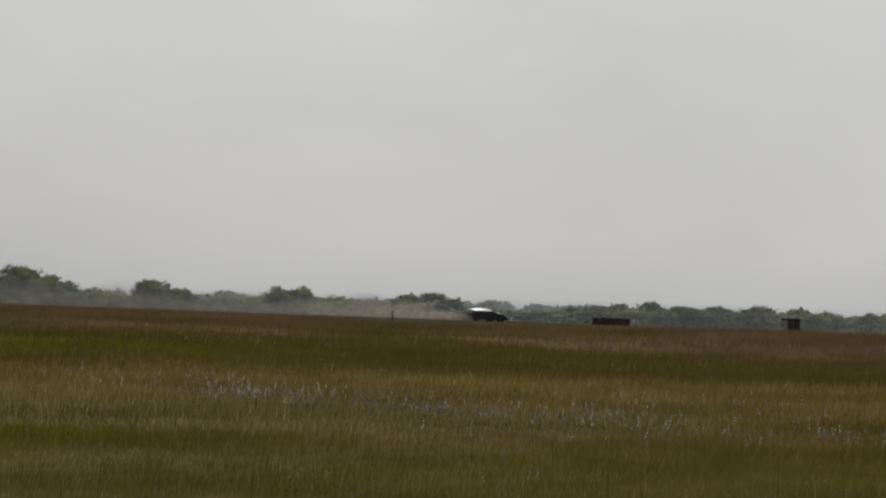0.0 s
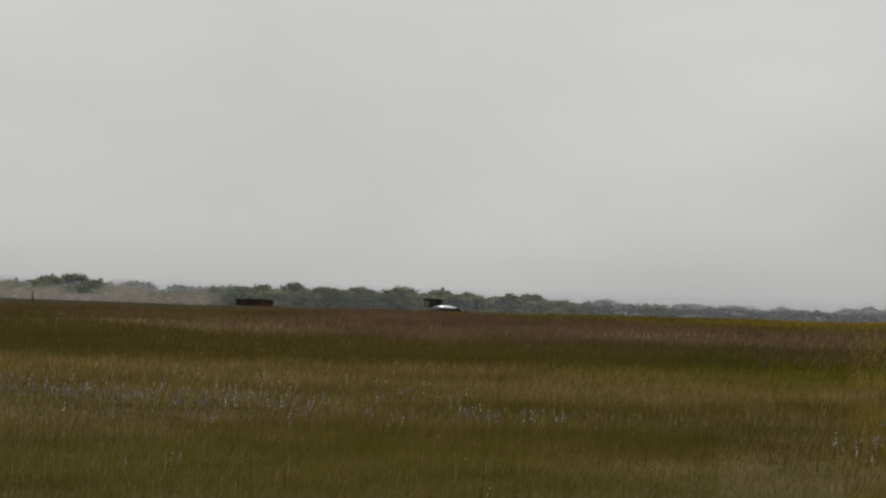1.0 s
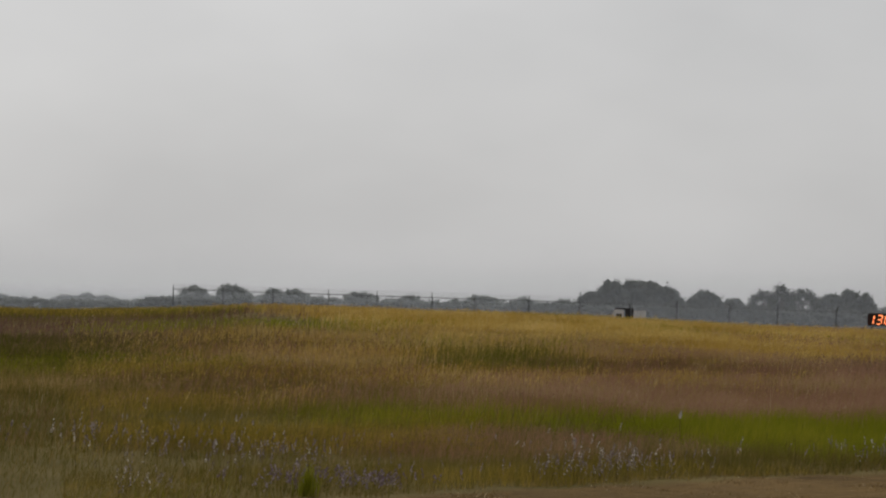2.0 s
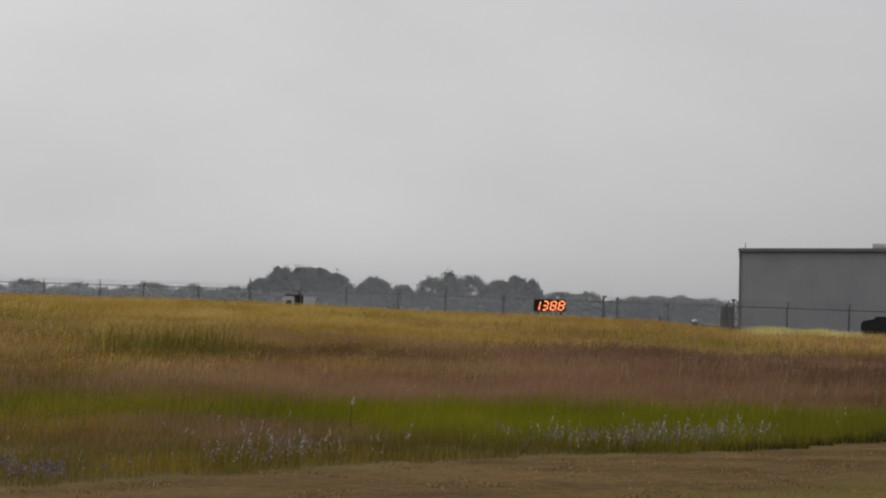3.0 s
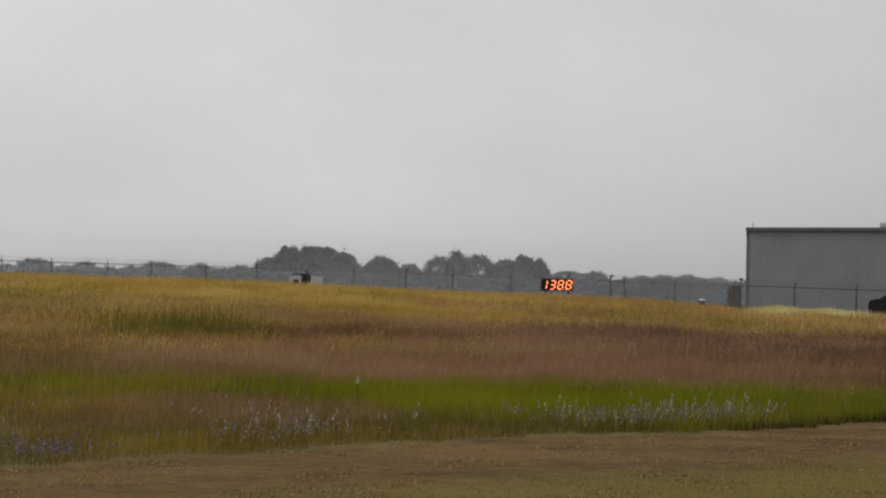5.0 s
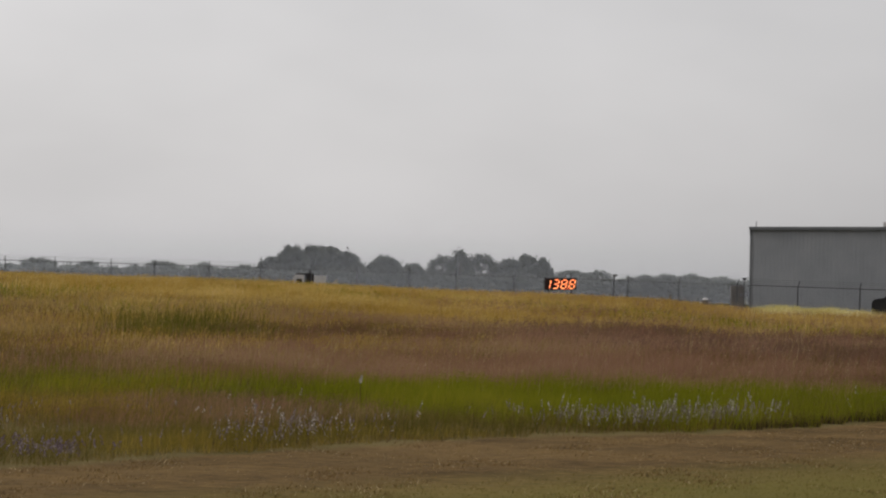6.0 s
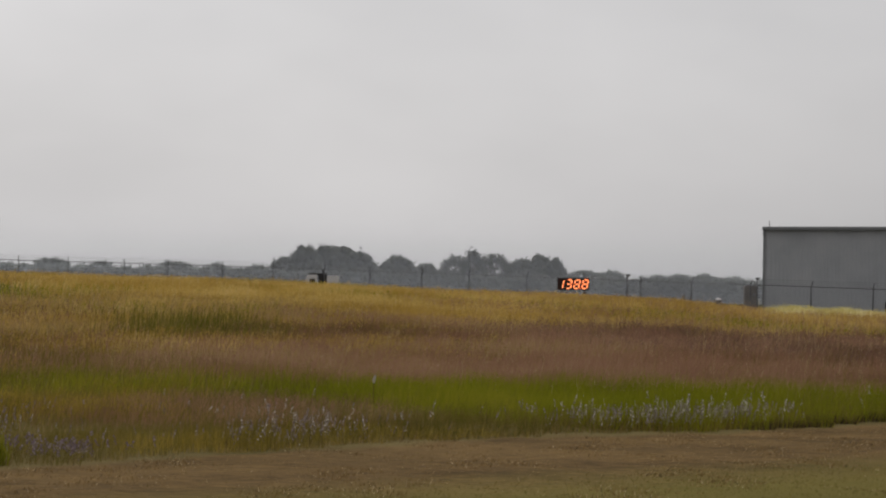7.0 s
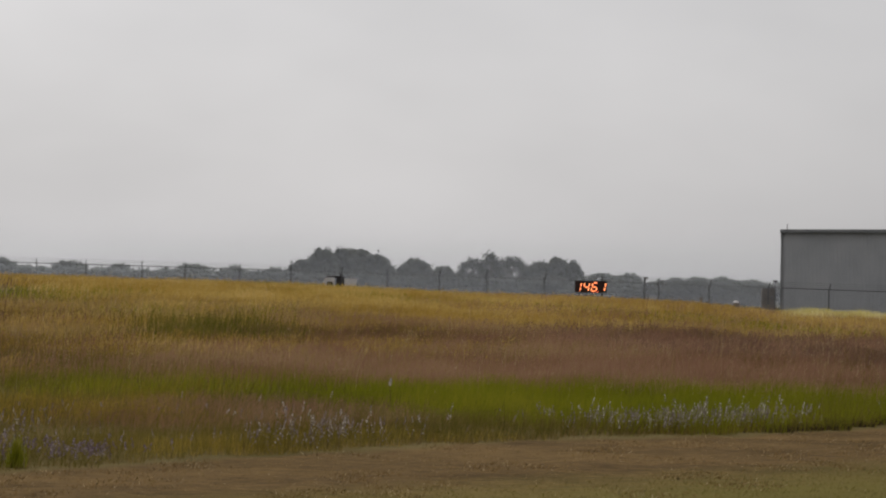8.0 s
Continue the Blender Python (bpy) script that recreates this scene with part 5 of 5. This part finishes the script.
def build_flowers():
    rng = np.random.default_rng(51)
    # a long drift of spikes across the western meadow
    n = 8500
    b = rng.uniform(-0.78, -0.2, n)
    mid = np.interp(b, [-0.76, -0.69, -0.64, -0.58, -0.47, -0.4, -0.33, -0.25], [44.5, 43, 39.5, 36, 36, 33.5, 31.5, 29])
    r = mid + rng.normal(0, 2.5, n)
    x, y = r * np.sin(b), r * np.cos(b)
    thick = np.interp(b, [-0.78, -0.7, -0.685, -0.6, -0.5, -0.45, -0.35, -0.25], [0.1, 0.15, 0.7, 1, 0.7, 0.5, 0.35, 0.2])
    ok = (rng.uniform(0, 1, n) < ease(waves(x, y, 0.7, 55) * 0.8 + 0.3) * ease(waves(x, y, 2.4, 56) + 0.55) * thick) & ~mown(x, y)
    x, y = x[ok], y[ok]
    pick = rng.uniform(0, 1, len(x))
    big, small, low = pick < 0.15, (pick >= 0.15) & (pick < 0.32), pick >= 0.32
    spikes("pale_flower_spikes", x[big], y[big], 0.34, 0.12, 0.015, M_STALK, M_PALE, "pale lilac-white flower spikes standing over the grass", 61)
    spikes("small_flower_spikes", x[small], y[small], 0.29, 0.07, 0.011, M_STALK, M_PALE, "small pale flower spikes among the grass", 67)
    spikes("violet_flower_spikes", x[low], y[low], 0.25, 0.08, 0.014, M_STALK, M_VIOLET, "dull violet flower spikes among the grass", 62)
    # tall spikes nearer by, some gone dark
    n = 170
    b, r = rng.uniform(-0.57, -0.34, n), rng.normal(18.3, 1.1, n)
    x, y = r * np.sin(b), r * np.cos(b)
    ok = (rng.uniform(0, 1, n) < ease(waves(x, y, 1.1, 58) + 0.35)) & ~mown(x, y)
    x, y = x[ok], y[ok]
    half = rng.uniform(0, 1, len(x)) < 0.5
    spikes("near_flower_spikes", x[half], y[half], 0.33, 0.1, 0.009, M_STALK, M_PALE, "pale flower spikes close before the meadow", 68)
    spikes("near_dark_spikes", x[~half], y[~half], 0.33, 0.12, 0.007, M_STALK, M_STALK, "faded dark flower spikes close before the meadow", 69)
    # along the mown edge
    n = 3400
    u = rng.uniform(-6, 7, n)
    y = mow_edge(u) + np.abs(rng.normal(0.2, 0.85, n)) + 0.3
    ok = (np.arctan2(u, y) > -0.25) & (rng.uniform(0, 1, n) < ease(waves(u, y, 0.9, 57) * 0.7 + np.interp(u, [-4.4, -3.0, -1, 0.4, 1.4, 3.2, 3.9, 4.6], [0.15, 0.2, 0.24, 0.45, 0.75, 0.85, 0.25, -0.35])))
    x, y = u[ok], y[ok]
    pick = rng.uniform(0, 1, len(x))
    big, small, low = pick < 0.16, (pick >= 0.16) & (pick < 0.34), pick >= 0.34
    spikes("edge_flower_spikes", x[big], y[big], 0.33, 0.13, 0.0125, M_STALK, M_PALE, "tall pale flower spikes along the mown edge", 63)
    spikes("edge_small_spikes", x[small], y[small], 0.26, 0.09, 0.009, M_STALK, M_PALE, "small pale flower spikes along the mown edge", 70)
    spikes("edge_violet_spikes", x[low], y[low], 0.24, 0.1, 0.011, M_STALK, M_VIOLET, "violet flower spikes along the mown edge", 64)
    # loose pale and lilac flowers in the grass behind the yellow tufts
    n = 620
    b, r = rng.uniform(-0.27, -0.04, n), rng.normal(26.0, 1.7, n)
    x, y = r * np.sin(b), r * np.cos(b)
    ok = (rng.uniform(0, 1, n) < ease(waves(x, y, 0.8, 59) * 0.8 + 0.45) * ease((b + 0.27) / 0.1)) & ~mown(x, y)
    x, y = x[ok], y[ok]
    half = rng.uniform(0, 1, len(x)) < 0.22
    spikes("loose_pale_flowers", x[half], y[half], 0.23, 0.06, 0.011, M_STALK, M_PALE, "scattered pale flowers in the meadow", 71)
    spikes("loose_violet_flowers", x[~half], y[~half], 0.21, 0.08, 0.012, M_STALK, M_VIOLET, "scattered lilac flowers in the meadow", 72)
    # a low violet patch near the strip
    n = 110
    x, y = rng.normal(-3.4, 0.5, n), rng.normal(21.8, 0.45, n)
    ok = ~mown(x, y)
    spikes("violet_patch", x[ok], y[ok], 0.17, 0.07, 0.014, M_STALK, M_BLUE, "low patch of violet-blue flowers beside the mown strip", 66)
    # dark stalks
    n = 190
    x, y, r, b = scatter(n, 18, 38, -0.8, -0.2, rng)
    ok = ~mown(x, y)
    spikes("dry_stalks", x[ok], y[ok], 0.42, 0.12, 0.008, M_STALK, M_STALK, "dark dry seed stalks standing in the meadow", 65)
    n = 30
    x, y = rng.uniform(-2, 4.5, n), 0
    y = mow_edge(x) + rng.uniform(0.4, 2.5, n)
    spikes("edge_dry_stalks", x, y, 0.42, 0.1, 0.006, M_STALK, M_STALK, "dark dry seed stalks near the mown edge", 73)


build_flowers()


def build_tall_spike():
    p = spot(-0.0265, 31.0)
    t = thing("tall_flower_stalk", Matrix.Translation(p), "single tall pale flower stalk above the green grass", "flower")
    part("stem", rod(bmesh.new(), (0, 0, -0.02), (0.0, 0, 0.36), 0.006, 0.004, 6), M_STALK, t)
    bm = bmesh.new()
    rod(bm, (0, 0, 0.33), (0.005, 0, 0.37), 0.01, 0.02, 8)
    rod(bm, (0.005, 0, 0.37), (0.018, 0, 0.43), 0.02, 0.008, 8)
    part("flower_head", bm, M_PALE, t)
    return t


SPIKE = build_tall_spike()


def build_weed():
    """One leafy green weed at the mown edge: a dense tuft of broad blades from one root."""
    rng = np.random.default_rng(88)
    p = spot(-0.1739, 21.3)
    n = 260
    a, d = rng.uniform(0, math.tau, n), np.abs(rng.normal(0, 0.045, n))
    x, y = p.x + d * np.cos(a), p.y + d * np.sin(a)
    v, f = blades(x, y, rng.uniform(0.1, 0.34, n), rng.uniform(0.006, 0.012, n), 0.35, rng)
    root = thing("weed", Matrix.Translation(p), "leafy green weed standing at the edge of the mown strip", "plant")
    leaf = new("leaves", sheet("leaves", v - np.array(p), f, M_GREEN))
    leaf.parent = root
    part("stem", rod(bmesh.new(), (0, 0, -0.02), (0.01, 0, 0.28), 0.008, 0.004, 6), M_STALK, root)


build_weed()


# ---- what moves ----
def motions():
    times = [0.0, 0.2, 0.4, 0.6, 0.8, 1.0, 1.2, 1.5, 1.8, 2.1, 2.4, 2.8, 3.4, 4.2, 5.2, 6.5, 8.0]
    rows = []
    for t in times:
        p, turn, climb = car_spot(t)
        rows.append((t, Matrix.Translation(p - Vector((0, 0, 0.12))) @ Matrix.Rotation(turn, 4, "Z") @ Matrix.Rotation(-climb, 4, "Y")))
    walk(CAR, rows)
    for w, x, y in WHEELS:
        walk(w, [(k * 0.1, pose(x, y, 0.33, 0, (k * 80) % 360, 0)) for k in range(0, 81)])
    for ob, p, b, when, size in PUFFS:
        z = p.z + 0.35 * ob.scale.z
        drift = Vector((-0.4, 0.1, -0.14))
        low = Vector((p.x, p.y, p.z - ob.scale.z - 0.3))
        full = Vector((p.x, p.y, z))
        rows = []
        if when > -0.07:
            start = when + 0.06
            rows.append((0.0, low))
            if start > 0.05:
                rows.append((start, low))
            rows.append((max(start, 0.0) + 0.25, full))
        else:
            rows.append((0.0, full))
        last = rows[-1][0]
        rows += [(t, full + drift * (t - last)) for t in (3.0, 8.0)]
        walk(ob, [(t, Matrix.Translation(v)) for t, v in rows])
    for ob, at, lit in flips:
        a0 = 0 if lit else 180
        ts = [0.0, 7.6, 7.634, 7.667, 7.7, 8.0]
        turns = [a0, a0, a0 + 60, a0 + 120, a0 + 180, a0 + 180]
        walk(ob, [(t, pose(at.x, at.y, at.z, 0, 0, a)) for t, a in zip(ts, turns)])
    base = SPIKE.matrix_basis.copy()
    sway = [(0, 0), (2.3, -1.0), (2.5, -0.5), (3.0, 3.5), (3.5, 1.5), (4.0, -0.6), (4.5, 0), (6.0, -0.3), (6.5, 0), (7.0, 0), (7.5, -1.5), (8.0, -2.0)]
    walk(SPIKE, [(t, base @ pose(0, 0, 0, 0, a * 1.3, 0)) for t, a in sway])


motions()
